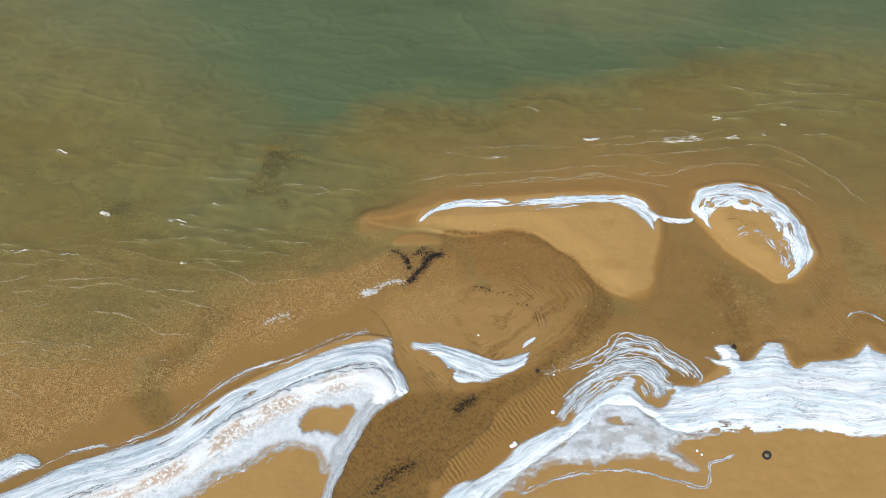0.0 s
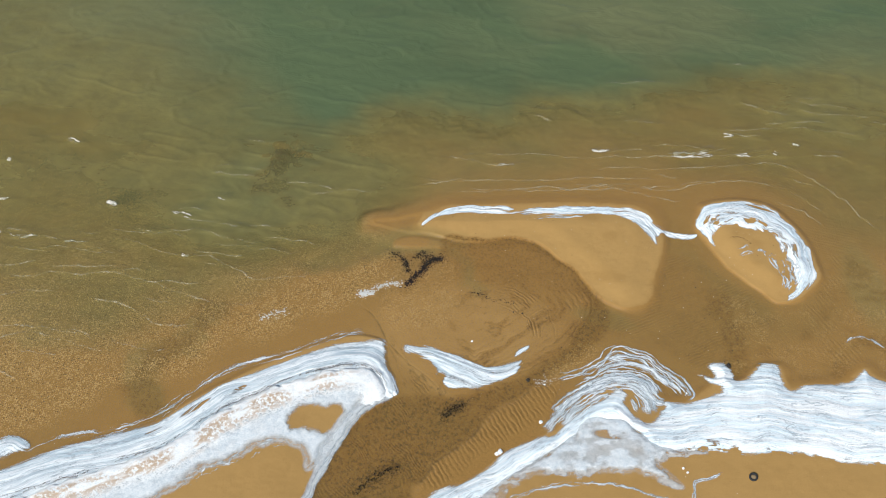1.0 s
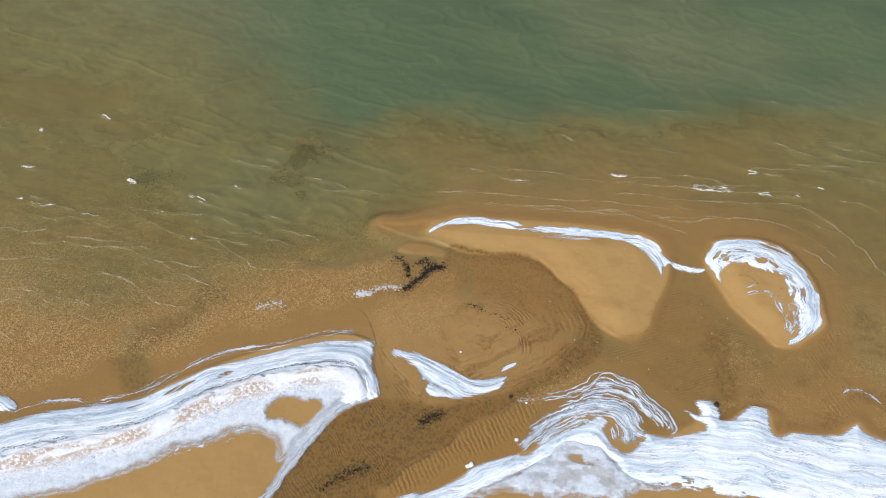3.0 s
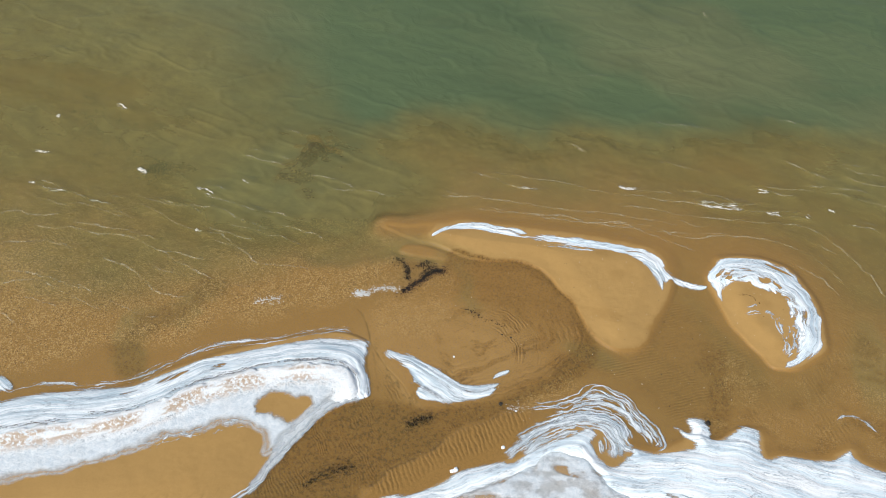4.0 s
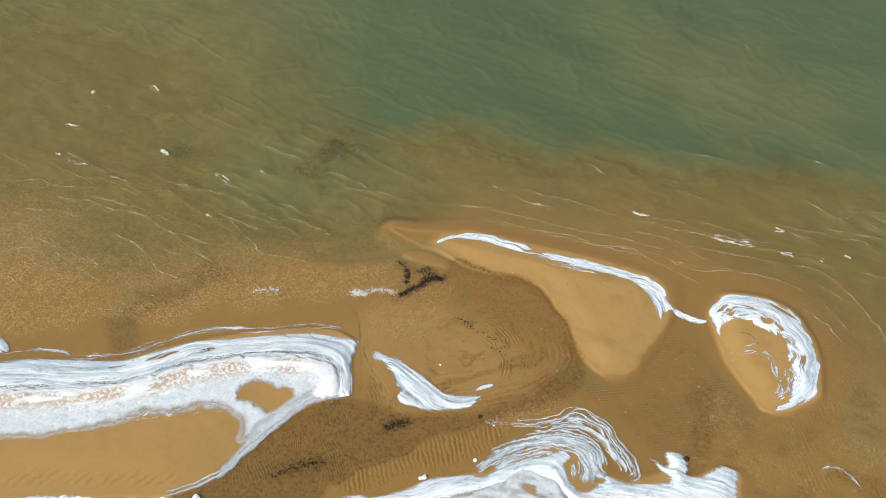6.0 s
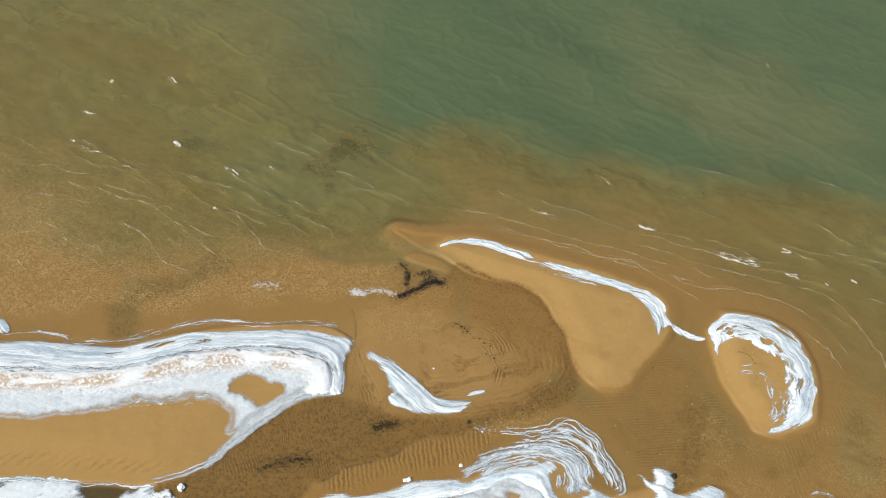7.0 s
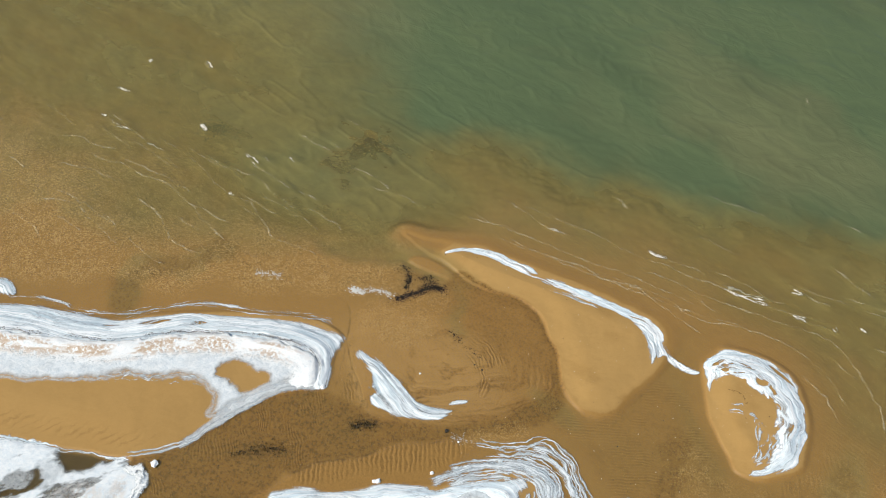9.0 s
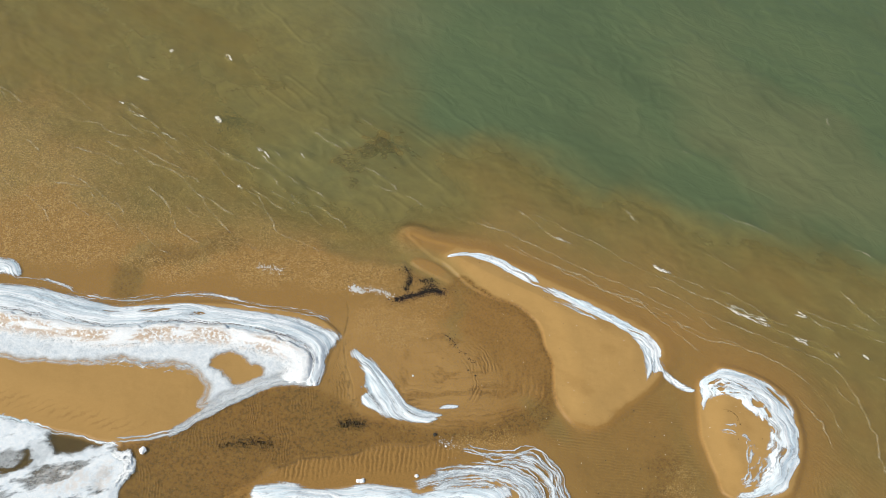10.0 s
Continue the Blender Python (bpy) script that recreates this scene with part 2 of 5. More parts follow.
SAND, WATER = sand_material(), water_material()
ICE = ice_material("banded_shore_ice", False, (0.47, 0.57, 0.63, 1), (0.90, 0.92, 0.93, 1))
BRIGHT_ICE = ice_material("snow_covered_shore_ice", False, (0.68, 0.79, 0.85, 1), (0.96, 0.96, 0.95, 1))
CRUST_ICE = ice_material("crusty_shore_ice", True, (0.52, 0.61, 0.68, 1), (0.90, 0.90, 0.89, 1))
WEED_LEAF = plain("wet_seaweed", (0.010, 0.006, 0.007), (0.030, 0.020, 0.018), 14, 0.95, specular=0.12)
RUBBER = plain("black_rubber", (0.012, 0.012, 0.013), (0.045, 0.043, 0.04), 20, 0.75)
STONE = plain("dark_stone", (0.015, 0.012, 0.01), (0.05, 0.04, 0.03), 12, 0.8)
SHELL = plain("pale_shell", (0.60, 0.52, 0.40), (0.80, 0.74, 0.64), 20, 0.6)
def film_material(name, color, low, high, most):
    m = Nodes(name)
    cover = m.maths("MULTIPLY", m.span(m.attribute("cover"), 0.0, 1.0), m.span(m.noise(6.0, 4, 0.7), low, high, 0.0, most))
    film = m.node("BsdfDiffuse", {"Color": color}).outputs[0]
    return m.finish(m.node("MixShader", {0: cover, 1: m.node("BsdfTransparent").outputs[0], 2: film}).outputs[0])


# pale film that paints the sunlight which low crests focus
CREST_LIGHT = film_material("painted_crest_light", (0.72, 0.63, 0.44, 1), 0.32, 0.68, 0.46)
FOAM = film_material("sea_foam", (0.84, 0.79, 0.70, 1), 0.30, 0.56, 0.95)
# dark film that paints the shade at the foot of the crust's ridge
RIDGE_SHADE = film_material("ridge_shade", (0.16, 0.125, 0.10, 1), 0.30, 0.55, 0.9)
SLUSH = plain("sandy_slush", (0.24, 0.16, 0.07), (0.42, 0.32, 0.20), 9, 0.6)
SCRAP = plain("grey_ice", (0.50, 0.49, 0.47), (0.78, 0.78, 0.77), 9, 0.5)
GRASS = plain("eelgrass", (0.028, 0.030, 0.006), (0.075, 0.072, 0.018), 12, 0.6)
SNOW = plain("packed_snow", (0.82, 0.84, 0.86), (0.90, 0.90, 0.90), 7, 0.6, 0.5, 0.05)


# ---- plan: control points of the shore's outlines, in metres ----
BAR_SAND = [(-2.9, 2.44), (-1.5, 3.2), (0.24, 3.99), (3.5, 4.5), (6.78, 5.09), (9.75, 5.43), (11.22, 4.91), (12, 3.73), (12.19, 2.7), (11.9, 0.83), (11.7, -0.9), (11.08, -1.66), (10.14, -1.96), (9.21, -1.62), (8.58, -1.17), (8.05, -0.47), (7.32, 0.3), (6.49, 0.9), (5.62, 1.77), (4.75, 2.0), (3.57, 2.05), (2.58, 1.61), (1.4, 1.32), (0.41, 1.36), (-0.72, 1.66), (-2.21, 1.74), (-3.4, 1.95), (-4.1, 2.15)]
ISLAND = [(14.06, 4.53), (14.27, 5.54), (14.66, 6.27), (16.6, 6.81), (18.34, 6.61), (19.58, 5.4), (20.41, 4.07), (20.87, 2.66), (20.92, 1.64), (20.33, 0.65), (19.48, -0.15), (18.92, -0.36), (18.42, -0.34), (17.83, 0.13), (17.37, 0.46), (16.8, 0.82), (16.18, 1.37), (15.65, 1.97), (15.05, 2.82), (14.45, 3.69)]
DELTA = [(-2.69, -4.25), (-1.95, -1.95), (-0.5, -0.09), (0.09, 1.53), (1.38, 1.42), (2.56, 1.59), (3.62, 1.97), (4.65, 2.05), (5.59, 1.62), (6.45, 0.78), (7.27, 0.19), (8.01, -0.58), (8.47, -1.23), (8.78, -2.1), (8.72, -3.08), (8.13, -4.18), (7.2, -5.24), (6.25, -6.23), (4.89, -7.35), (3.23, -8.5), (1.83, -8.46), (0.24, -7.61), (-1.25, -6.44)]
CHANNEL = [(3.0, -22.5), (-2.0, -22.0), (-4.2, -19.3), (-5.9, -18.1), (-5.2, -17.2), (-4.55, -16.2), (-4.25, -14.8), (-3.99, -13.67), (-3.18, -11.25), (-1.66, -9.48), (0.04, -9.07), (2.62, -8.55), (4.04, -7.88), (5.76, -6.63), (6.92, -5.18), (7.96, -3.63), (8.48, -2.01), (8.42, -1.05), (9.49, -2.3), (9.48, -3.43), (8.56, -4.61), (7.22, -5.98), (6.21, -7.11), (4.08, -8.89), (3.29, -10.22), (2.77, -11.23), (1.44, -12.29), (0.76, -13.58), (0.4, -14.87)]
POOL = [(8.57, -2), (9.95, -2.26), (11.51, -1.37), (12.41, 1.89), (13.26, 3), (14.49, 2.07), (16.58, 0.44), (18.35, -0.59), (17.84, -2.72), (16.47, -4.66), (14.06, -5.22), (12.02, -4.32), (9.92, -3.95), (8.72, -3.87)]
GRAVEL = [(-23.87, -9.83), (-19.43, -8.77), (-14.98, -8.74), (-12.43, -6.76), (-9.92, -3.97), (-5.61, -1.67), (-2.98, 0.15), (-2.46, -1.79), (-4.08, -3.84), (-8.04, -6.02), (-10.74, -7.68), (-12.43, -9.55), (-15.14, -10.45), (-16.23, -11.86), (-19.14, -13.7), (-21.85, -15.77)]
HUMP = [(-2.83, 0.62), (-2.66, 1.07), (-1.93, 1.35), (-1.0, 1.4), (0.15, 1.16), (0.39, 0.81), (-0.55, 0.82), (-1.32, 0.67), (-2.21, 0.55)]
DEEP = [(-44, 42), (-34, 26), (-23, 17.8), (-18.3, 14.2), (-15, 12.1), (-11.7, 9.3), (-9.2, 7.5), (-6.9, 8.5), (-5.3, 10.2), (-3.6, 10.8), (-0.7, 10.6), (3, 11.0), (4.6, 12.4), (6.9, 13.2), (10, 14.2), (12.5, 15.3), (16.5, 16.8), (23, 18.8), (34, 22), (46, 46)]
ICE_BAND = [(-22.81, -17.76), (-20.01, -16.3), (-18.6, -15.5), (-17.21, -14.53), (-15.22, -13.53), (-12.93, -12.48), (-11.73, -11.41), (-10.3, -9.94), (-8.75, -8.83), (-6.87, -7.7), (-4.95, -6.55), (-3.51, -6.07), (-2.48, -5.88), (-1.99, -6.3), (-1.83, -7.27), (-1.36, -8.1), (-0.99, -8.92), (-1.33, -9.22), (-1.77, -8.98), (-2, -8.39), (-2.55, -7.99), (-3.29, -7.92), (-4.43, -8.26), (-5.8, -8.92), (-7.14, -9.71), (-8.68, -10.83), (-9.91, -11.91), (-11.77, -13.86), (-13.47, -14.95), (-15.87, -16.34), (-19.38, -18.25), (-22.17, -19.55)]
BAND_SPINE = [(-23.35, -18.52), (-19.87, -16.73), (-17.05, -15.07), (-15.04, -14.23), (-12.53, -12.99), (-11.12, -11.59), (-9.67, -10.19), (-7.58, -8.8), (-5.95, -7.9), (-4.26, -7.27), (-2.8, -7.08), (-1.99, -7.64), (-1.36, -8.95)]
CRUST = [(-23.15, -19.07), (-19.42, -18.14), (-15.9, -16.23), (-13.49, -14.86), (-11.79, -13.77), (-9.93, -11.81), (-8.7, -10.73), (-7.15, -9.61), (-5.82, -8.82), (-4.43, -8.19), (-3.15, -7.84), (-2.4, -8.02), (-1.86, -8.65), (-1.68, -9.25), (-2.74, -10.13), (-3.24, -10.76), (-3.68, -11.77), (-3.98, -12.74), (-4.7, -14.1), (-5.25, -13), (-6.1, -12.85), (-7.41, -13.22), (-8.38, -14.04), (-9.63, -14.75), (-10.63, -15.91), (-12.58, -17.49), (-15.11, -19.1), (-18.54, -20.88), (-21.99, -22.21)]
CRUST_HOLE = [(-5.98, -11.9), (-6.15, -11.51), (-5.89, -10.91), (-5.45, -10.53), (-4.65, -10.59), (-3.98, -10.32), (-3.72, -10.56), (-3.8, -11.11), (-4.27, -11.85), (-4.68, -11.8), (-5.32, -11.79)]
VEIL = [(-4.7, -15.8), (-4.5, -14.48), (-4.45, -13.42), (-4.8, -12.8), (-5.39, -12.5), (-6.36, -12.43), (-5.8, -12.0), (-5.11, -12.0), (-4.23, -11.95), (-3.75, -11.0), (-3.28, -10.2), (-2.58, -9.4), (-1.57, -8.88), (-1.25, -9.2), (-1.65, -9.56), (-2.41, -10.27), (-2.88, -10.99), (-3.16, -11.74), (-3.54, -12.55), (-3.78, -13.51), (-4.06, -14.4), (-4.21, -15.26), (-4.57, -16.03)]
ZIGZAG = [(-6.31, -12.3), (-5.49, -12.15), (-4.75, -12.15), (-4.22, -12.1)]
WEST_BEACH = [(-26.54, -20.99), (-21.15, -17.57), (-18.63, -15.75), (-15.96, -14.05), (-13, -12.62), (-10.87, -10.47), (-7.99, -8.15), (-5.89, -6.77), (-4.17, -5.91), (-2.8, -5.8), (-2.3, -6.1), (-2.0, -7.2), (-1.4, -8.3), (-1.15, -8.95), (-1.6, -9.5), (-2.78, -10.95), (-3.7, -12.5), (-4.42, -14.61), (-4.81, -16.19), (-5.62, -17.52), (-6.55, -18.36), (-9.26, -19.65), (-11.96, -21), (-15.81, -23.24), (-19.51, -25.61)]
EAST_BEACH = [(0.13, -16.29), (1.34, -14.61), (2.91, -13.55), (4.36, -12.04), (6.56, -10.43), (7.41, -9.87), (8.4, -8.12), (9.88, -6.63), (11.63, -6.83), (12.47, -7.61), (13.93, -7.32), (15.2, -5.83), (16.38, -5.73), (17.42, -4.58), (18.4, -4.57), (18.68, -5.53), (19.05, -5.92), (19.92, -5.5), (21.73, -5.1), (22.91, -4.04), (23.84, -4.67), (27.63, -4.77), (33.58, -4.27), (35.94, -15.29), (23.91, -23.84), (7.18, -25.19), (0.55, -20.88)]
EAST_ICE = [(0.6, -15.53), (1.07, -14.73), (1.96, -13.93), (2.89, -13.48), (4.08, -12.42), (4.5, -11.75), (5.67, -10.85), (6.43, -10.47), (7.11, -10.3), (7.45, -9.72), (8.08, -8.99), (8.68, -8.42), (9.38, -7.84), (10.15, -7.13), (10.62, -7.45), (10.5, -7.97), (10.8, -8.4), (11.33, -8.83), (11.82, -8.9), (12.2, -8.55), (12.42, -7.95), (12.4, -7.5), (13.17, -7.52), (13.77, -7.42), (14.49, -7.0), (14.83, -6.83), (15.44, -6.5), (14.74, -6.04), (14.18, -5.67), (15.06, -5.63), (14.72, -4.99), (15.42, -4.71), (15.92, -5.13), (16.14, -5.75), (16.85, -5.34), (17.42, -4.58), (18.4, -4.57), (18.65, -5.54), (19.05, -5.92), (19.93, -5.43), (21.73, -5.1), (22.46, -4.51), (22.91, -4), (23.34, -4.5)]
EAST_ICE_B = [(24.71, -4.74), (27.63, -4.77), (33.49, -4.63), (32.2, -9.71), (26.61, -10.02), (22.96, -9.95), (21.07, -9.95), (19.12, -9.85), (16.85, -10.17), (14.61, -10.3), (12.9, -10.6), (11.9, -10.45), (11.2, -9.85), (10.2, -9.4), (9.2, -9.3), (8.5, -9.8), (8.1, -10.5), (7.3, -11.1), (6.2, -12.1), (5.2, -13.0), (4.0, -14.2), (2.9, -15.3), (2.3, -16.2)]
EAST_SPINE = [(0.9, -15.9), (2.6, -14.3), (4.6, -12.7), (6.4, -11.3), (7.8, -10.0), (8.9, -8.9), (9.9, -8.5), (10.8, -9.0), (12.2, -9.1), (14.46, -8.3), (17.05, -7.93), (19.9, -8.03), (23.26, -8.04), (32.74, -7.57)]
FAN = [(-1.26, -5.98), (-0.31, -5.93), (0.59, -5.96), (1.7, -6.21), (2.56, -6.48), (3.38, -6.69), (3.97, -6.61), (4.6, -6.29), (5.04, -6.07), (5.08, -6.25), (4.84, -7.0), (4.48, -7.35), (3.99, -7.69), (3.03, -8.1), (2.22, -8.22), (1.56, -8.29), (1.21, -8.03), (1.15, -7.54), (0.72, -7.56), (0.75, -7.33), (0.35, -6.96), (-0.22, -6.65), (-0.98, -6.49)]
FAN_PLATE = [(1.25, -8.0), (1.5, -7.3), (2.2, -7.6), (2.8, -8.05), (2.2, -8.18), (1.6, -8.25)]
HAIR = [(-0.34, -5.55), (0.51, -5.41), (1.48, -5.62), (2.17, -5.84)]
FAN_SPINE = [(-1.29, -5.82), (0.52, -6.4), (2.06, -6.9), (3.63, -7.22), (5.24, -6.22)]
FAN_RIM = [(-1.2, -6.9), (-0.6, -7.3), (0.17, -7.85), (1.28, -8.42), (2.88, -8.42), (4.03, -7.9), (4.85, -7.3), (5.3, -6.5)]
SLIVER = [(4.66, -5.93), (4.81, -5.47), (5.27, -5.16), (5.25, -5.37), (4.92, -5.71)]
RIM = [(-1.44, 2.36), (-1.09, 2.98), (-0.17, 3.69), (1.28, 4.14), (2.7, 4.26), (3.72, 4.24), (5.48, 4.58), (7.09, 4.92), (8.86, 5.13), (10.39, 5.16), (11.3, 4.86), (12.02, 4.14), (12.78, 3.8), (13.6, 3.76), (14.12, 3.86), (14.1, 3.6), (13.6, 3.42), (13.0, 3.32), (12.56, 3.45), (12.2, 3.7), (11.9, 3.3), (11.5, 3.6), (11.0, 3.9), (10.2, 4.3), (9.72, 4.53), (9.04, 4.45), (7.53, 4.33), (6.2, 4.06), (5.42, 4.0), (4.03, 3.71), (3.48, 3.63), (2.63, 3.6), (0.96, 3.39), (-0.53, 3.05), (-1.32, 2.24)]
RIM_SPINE = [(-1.41, 2.28), (-0.12, 3.55), (2.78, 4.01), (5.55, 4.32), (8.94, 4.83), (10.77, 4.75), (11.75, 3.85), (12.6, 3.38), (13.42, 3.34), (14.2, 3.77)]
RIM_THREAD = [(4.5, 3.42), (5.6, 3.72), (6.8, 3.98), (8.0, 4.22)]
RIM_FRAY = [(10.1, 4.6), (10.9, 4.55), (11.6, 4.2), (11.95, 3.6), (12.12, 2.75), (11.85, 2.6), (11.6, 2.85), (11.2, 3.35), (10.6, 3.85)]
ISLE_RIM = [(14.11, 4.55), (14.29, 5.47), (14.68, 6.18), (15.48, 6.49), (16.62, 6.7), (17.47, 6.71), (18.25, 6.51), (18.82, 6.05), (19.48, 5.36), (19.83, 4.8), (20.24, 4.15), (20.57, 3.33), (20.71, 2.6), (20.76, 1.9), (20.46, 1.14), (19.96, 0.48), (19.45, 0.0), (19.08, -0.15), (19.03, 0.12), (19.36, 0.53), (19.52, 1.1), (19.5, 1.75), (19.2, 2.43), (18.85, 3.09), (18.62, 3.81), (18.25, 4.29), (17.67, 4.38), (16.91, 4.57), (16.17, 4.57), (15.57, 4.43), (15.17, 4.04), (15.12, 3.53), (15.25, 3.1), (15.0, 3.35), (14.49, 3.99)]
ISLE_SPINE = [(15.09, 3.39), (14.42, 4.31), (14.72, 5.21), (15.33, 5.59), (16.36, 5.78), (17.44, 5.69), (18.34, 5.34), (19.08, 4.65), (19.64, 3.78), (19.94, 2.82), (20.05, 1.82), (19.81, 0.83), (19.24, 0.1)]
ISLE_FRAY = [(18.9, 3.0), (19.15, 2.2), (19.2, 1.4), (19.05, 0.7), (18.85, 0.2)]
FLECKS = [(16.16, 2.5), (17.12, 2.87), (17.82, 3.01), (18.23, 2.7), (18.55, 2.03), (18.94, 1.26), (19.07, 0.8), (18.7, 0.34)]
FLECKS_B = [(16.29, 3.16), (16.57, 3.06), (16.96, 3.28), (17.11, 2.93)]
TWIG = [(16.01, 3.66), (16.27, 3.8), (16.58, 3.8), (16.87, 3.66), (17.07, 3.43)]
WEST_TONGUE = [(-26.4, -19.31), (-22.87, -16.29), (-20.33, -14.4), (-19.53, -14.06), (-18.68, -14.24), (-18.34, -14.9), (-18.93, -15.13), (-21.8, -17.08), (-25.53, -19.9)]
WEST_LINE = [(-18.94, -15.28), (-18.06, -14.48), (-16.59, -13.7), (-15.28, -13.31), (-13.75, -12.61), (-12.76, -11.95), (-12.07, -11.18), (-10.92, -9.76), (-9.94, -8.76), (-8.86, -8.22), (-7.21, -7.45), (-5.58, -6.32), (-3.88, -5.52), (-3.02, -5.67)]
SLAB = [(-18.19, -24.88), (-14.52, -22.49), (-11.93, -21.02), (-10.34, -20.19), (-9.21, -19.69), (-7.93, -18.98), (-7.05, -18.64), (-6.24, -18.19), (-5.6, -18.28), (-4.87, -18.13), (-4.4, -18.52), (-4.29, -19.1), (-3.97, -19.94), (-2.83, -21.66), (-10.03, -28.93)]
POOL_A = [(-9.09, -19.8), (-7.95, -18.96), (-7.17, -18.61), (-6.82, -18.66), (-7.07, -19.36), (-7.41, -19.96), (-8.03, -20.26)]
POOL_B = [(-10.06, -22.84), (-9.89, -21.77), (-9.02, -21.27), (-8.51, -21.86), (-8.83, -22.79), (-9.39, -23.36)]
POOL_C = [(-5.62, -20.19), (-5.62, -19.55), (-5.29, -19.04), (-5.02, -19.42), (-4.95, -19.96), (-4.64, -20.41), (-5.02, -20.79)]
SHELL_LINE = [(4.47, -14.65), (5.67, -13.95), (7.02, -13.3), (8.39, -13), (9.77, -12.76), (11.14, -12.95), (12.5, -13.14), (13.71, -13.34), (14.11, -12.61), (14.09, -12.03), (14.77, -11.79), (15.64, -11.28)]
FAR_LINE = [(22, -2.88), (22.37, -2.18), (23.01, -1.94), (23.63, -2.22), (24.45, -2.71)]
CURL_A = [(6.77, -7.0), (7.58, -6.69), (8.28, -6.21), (9.1, -5.54), (9.62, -4.81), (10.14, -4.58), (10.85, -4.71), (11.67, -4.89), (12.26, -5.45), (12.85, -5.89), (13.43, -6.32), (13.84, -6.76), (13.69, -7.12), (13.33, -7.33)]
CURL_B = [(9.2, -5.59), (9.82, -5.23), (10.43, -5.05), (11.25, -5.17), (12.04, -5.83), (12.82, -6.43), (13.25, -6.81), (13.48, -7.32)]
CURL_C = [(8.08, -7.07), (8.38, -6.68), (9.09, -6.26), (9.71, -5.79), (10.32, -5.52), (11.13, -5.61), (11.84, -5.79), (12.42, -6.28), (13.0, -6.83)]
CURL_D = [(7.78, -7.62), (8.38, -7.16), (8.99, -6.69), (9.8, -6.32), (10.61, -6.1), (11.42, -6.19), (11.91, -6.56), (12.29, -7.13), (12.43, -7.41)]
CURL_E = [(6.8, -9.21), (7.29, -8.54), (7.78, -7.97), (8.48, -7.33), (9.29, -6.85), (10.1, -6.54), (10.91, -6.47), (11.5, -6.66), (11.79, -7.17), (12.17, -7.6), (12.96, -7.77)]
CURL_F = [(6.43, -10.36), (6.91, -9.76), (7.49, -8.81), (8.08, -8.07), (8.78, -7.54), (9.49, -7.13), (10.29, -6.88), (10.99, -6.94), (11.38, -7.32), (11.67, -7.76), (11.85, -8.21), (12.12, -8.7)]
CURL_G = [(7.3, -10.07), (7.5, -9.6), (7.98, -8.88), (8.68, -8.25), (9.28, -7.73), (10.08, -7.25)]
POCKET = [(10.6, -7.5), (11.0, -7.75), (11.1, -8.25), (11.45, -8.4)]
SCARP = [(-3.64, -3.96), (-3.09, -4.4), (-2.55, -5.15), (-2.17, -5.8), (-1.73, -6.24), (-1.42, -6.51), (-0.74, -7.08), (0.28, -7.73), (1.07, -8.45)]
TYRE = [(16.85, -11.37)]
WEED = [(-1.63, -2.11), (-1.38, -1.58), (-1.0, -1.07), (-0.84, -0.57), (-0.43, -0.11), (0.0, -0.02)]
WEED_B = [(-2.29, -0.16), (-1.93, -0.62), (-1.78, -1.15)]
WEED_C = [(-4.11, -3.0), (-3.6, -2.95), (-3.23, -2.44), (-2.66, -2.15), (-2.11, -2.08)]
WEED_D = [(1.42, -10.05), (1.81, -9.55), (2.31, -9.18)]
WEED_E = [(-2.2, -14.79), (-1.47, -13.92), (-0.84, -13.34), (-0.31, -13.05)]
WEED_F = [(2.0, -2.06), (2.49, -2.15), (2.89, -2.35), (3.69, -2.39), (4.3, -2.56)]
DARK_FAR = [(-10.32, 3.73), (-10.04, 5.08), (-9.93, 6.45)]
CHUNKS = [(-4.9, -17.51), (-4.46, -18.69), (-19.35, -14.8), (2.33, -5.26), (4.51, -11.61), (6.37, -7.39)]
STONES = [(5.51, -7.21), (4.81, -3.08), (15.8, -4.86), (4.32, -3.05)]
RILLS = [(-1.44, -7.24), (-0.55, -7.34), (0.84, -8.15), (2.61, -8.45), (2.91, -8.66), (0.62, -9.02), (-1.1, -9.26), (-1.91, -9.83), (-2.93, -10.9), (-3.26, -10.6), (-1.96, -9.34), (-1.28, -8.94)]
SILT_A = [(-11.8, -5.2), (-12.8, -7.3), (-14.2, -8.6), (-14.3, -10.2), (-13.4, -11.2)]
SILT_B = [(15.56, -0.63), (16.04, -2.5), (16.2, -4.32)]
GRIT_B = [(15.88, -0.6), (17.4, -0.86), (18.14, -2.69), (17.36, -4.58), (16.17, -4.68), (16.01, -2.87)]
SCRAPS = [(-9.06, -5.38), (-8.37, -4.95), (-7.79, -4.72)]
GRASS_A = [(-28.5, 5.41), (-25.39, 4.39), (-21.82, 3.11), (-18.16, 1.47)]
GRASS_B = [(-19.55, 1.33), (-19.12, 1.8), (-18.62, 2.29)]
RIM_TAIL = [(10.2, 4.7), (11.0, 4.2), (11.6, 3.5), (12.0, 2.7)]
GRIT_C = [(-3.29, 0.13), (-2.05, 0.44), (0.53, 0.05), (1.04, -2.65), (0.57, -4.56), (-2.12, -4.97), (-2.95, -2.99)]
CHUNKS_0 = [(6.35, -9.63), (13.47, -11.37), (13.68, -11.57), (-1.18, -9.04), (4.37, -11.73)]
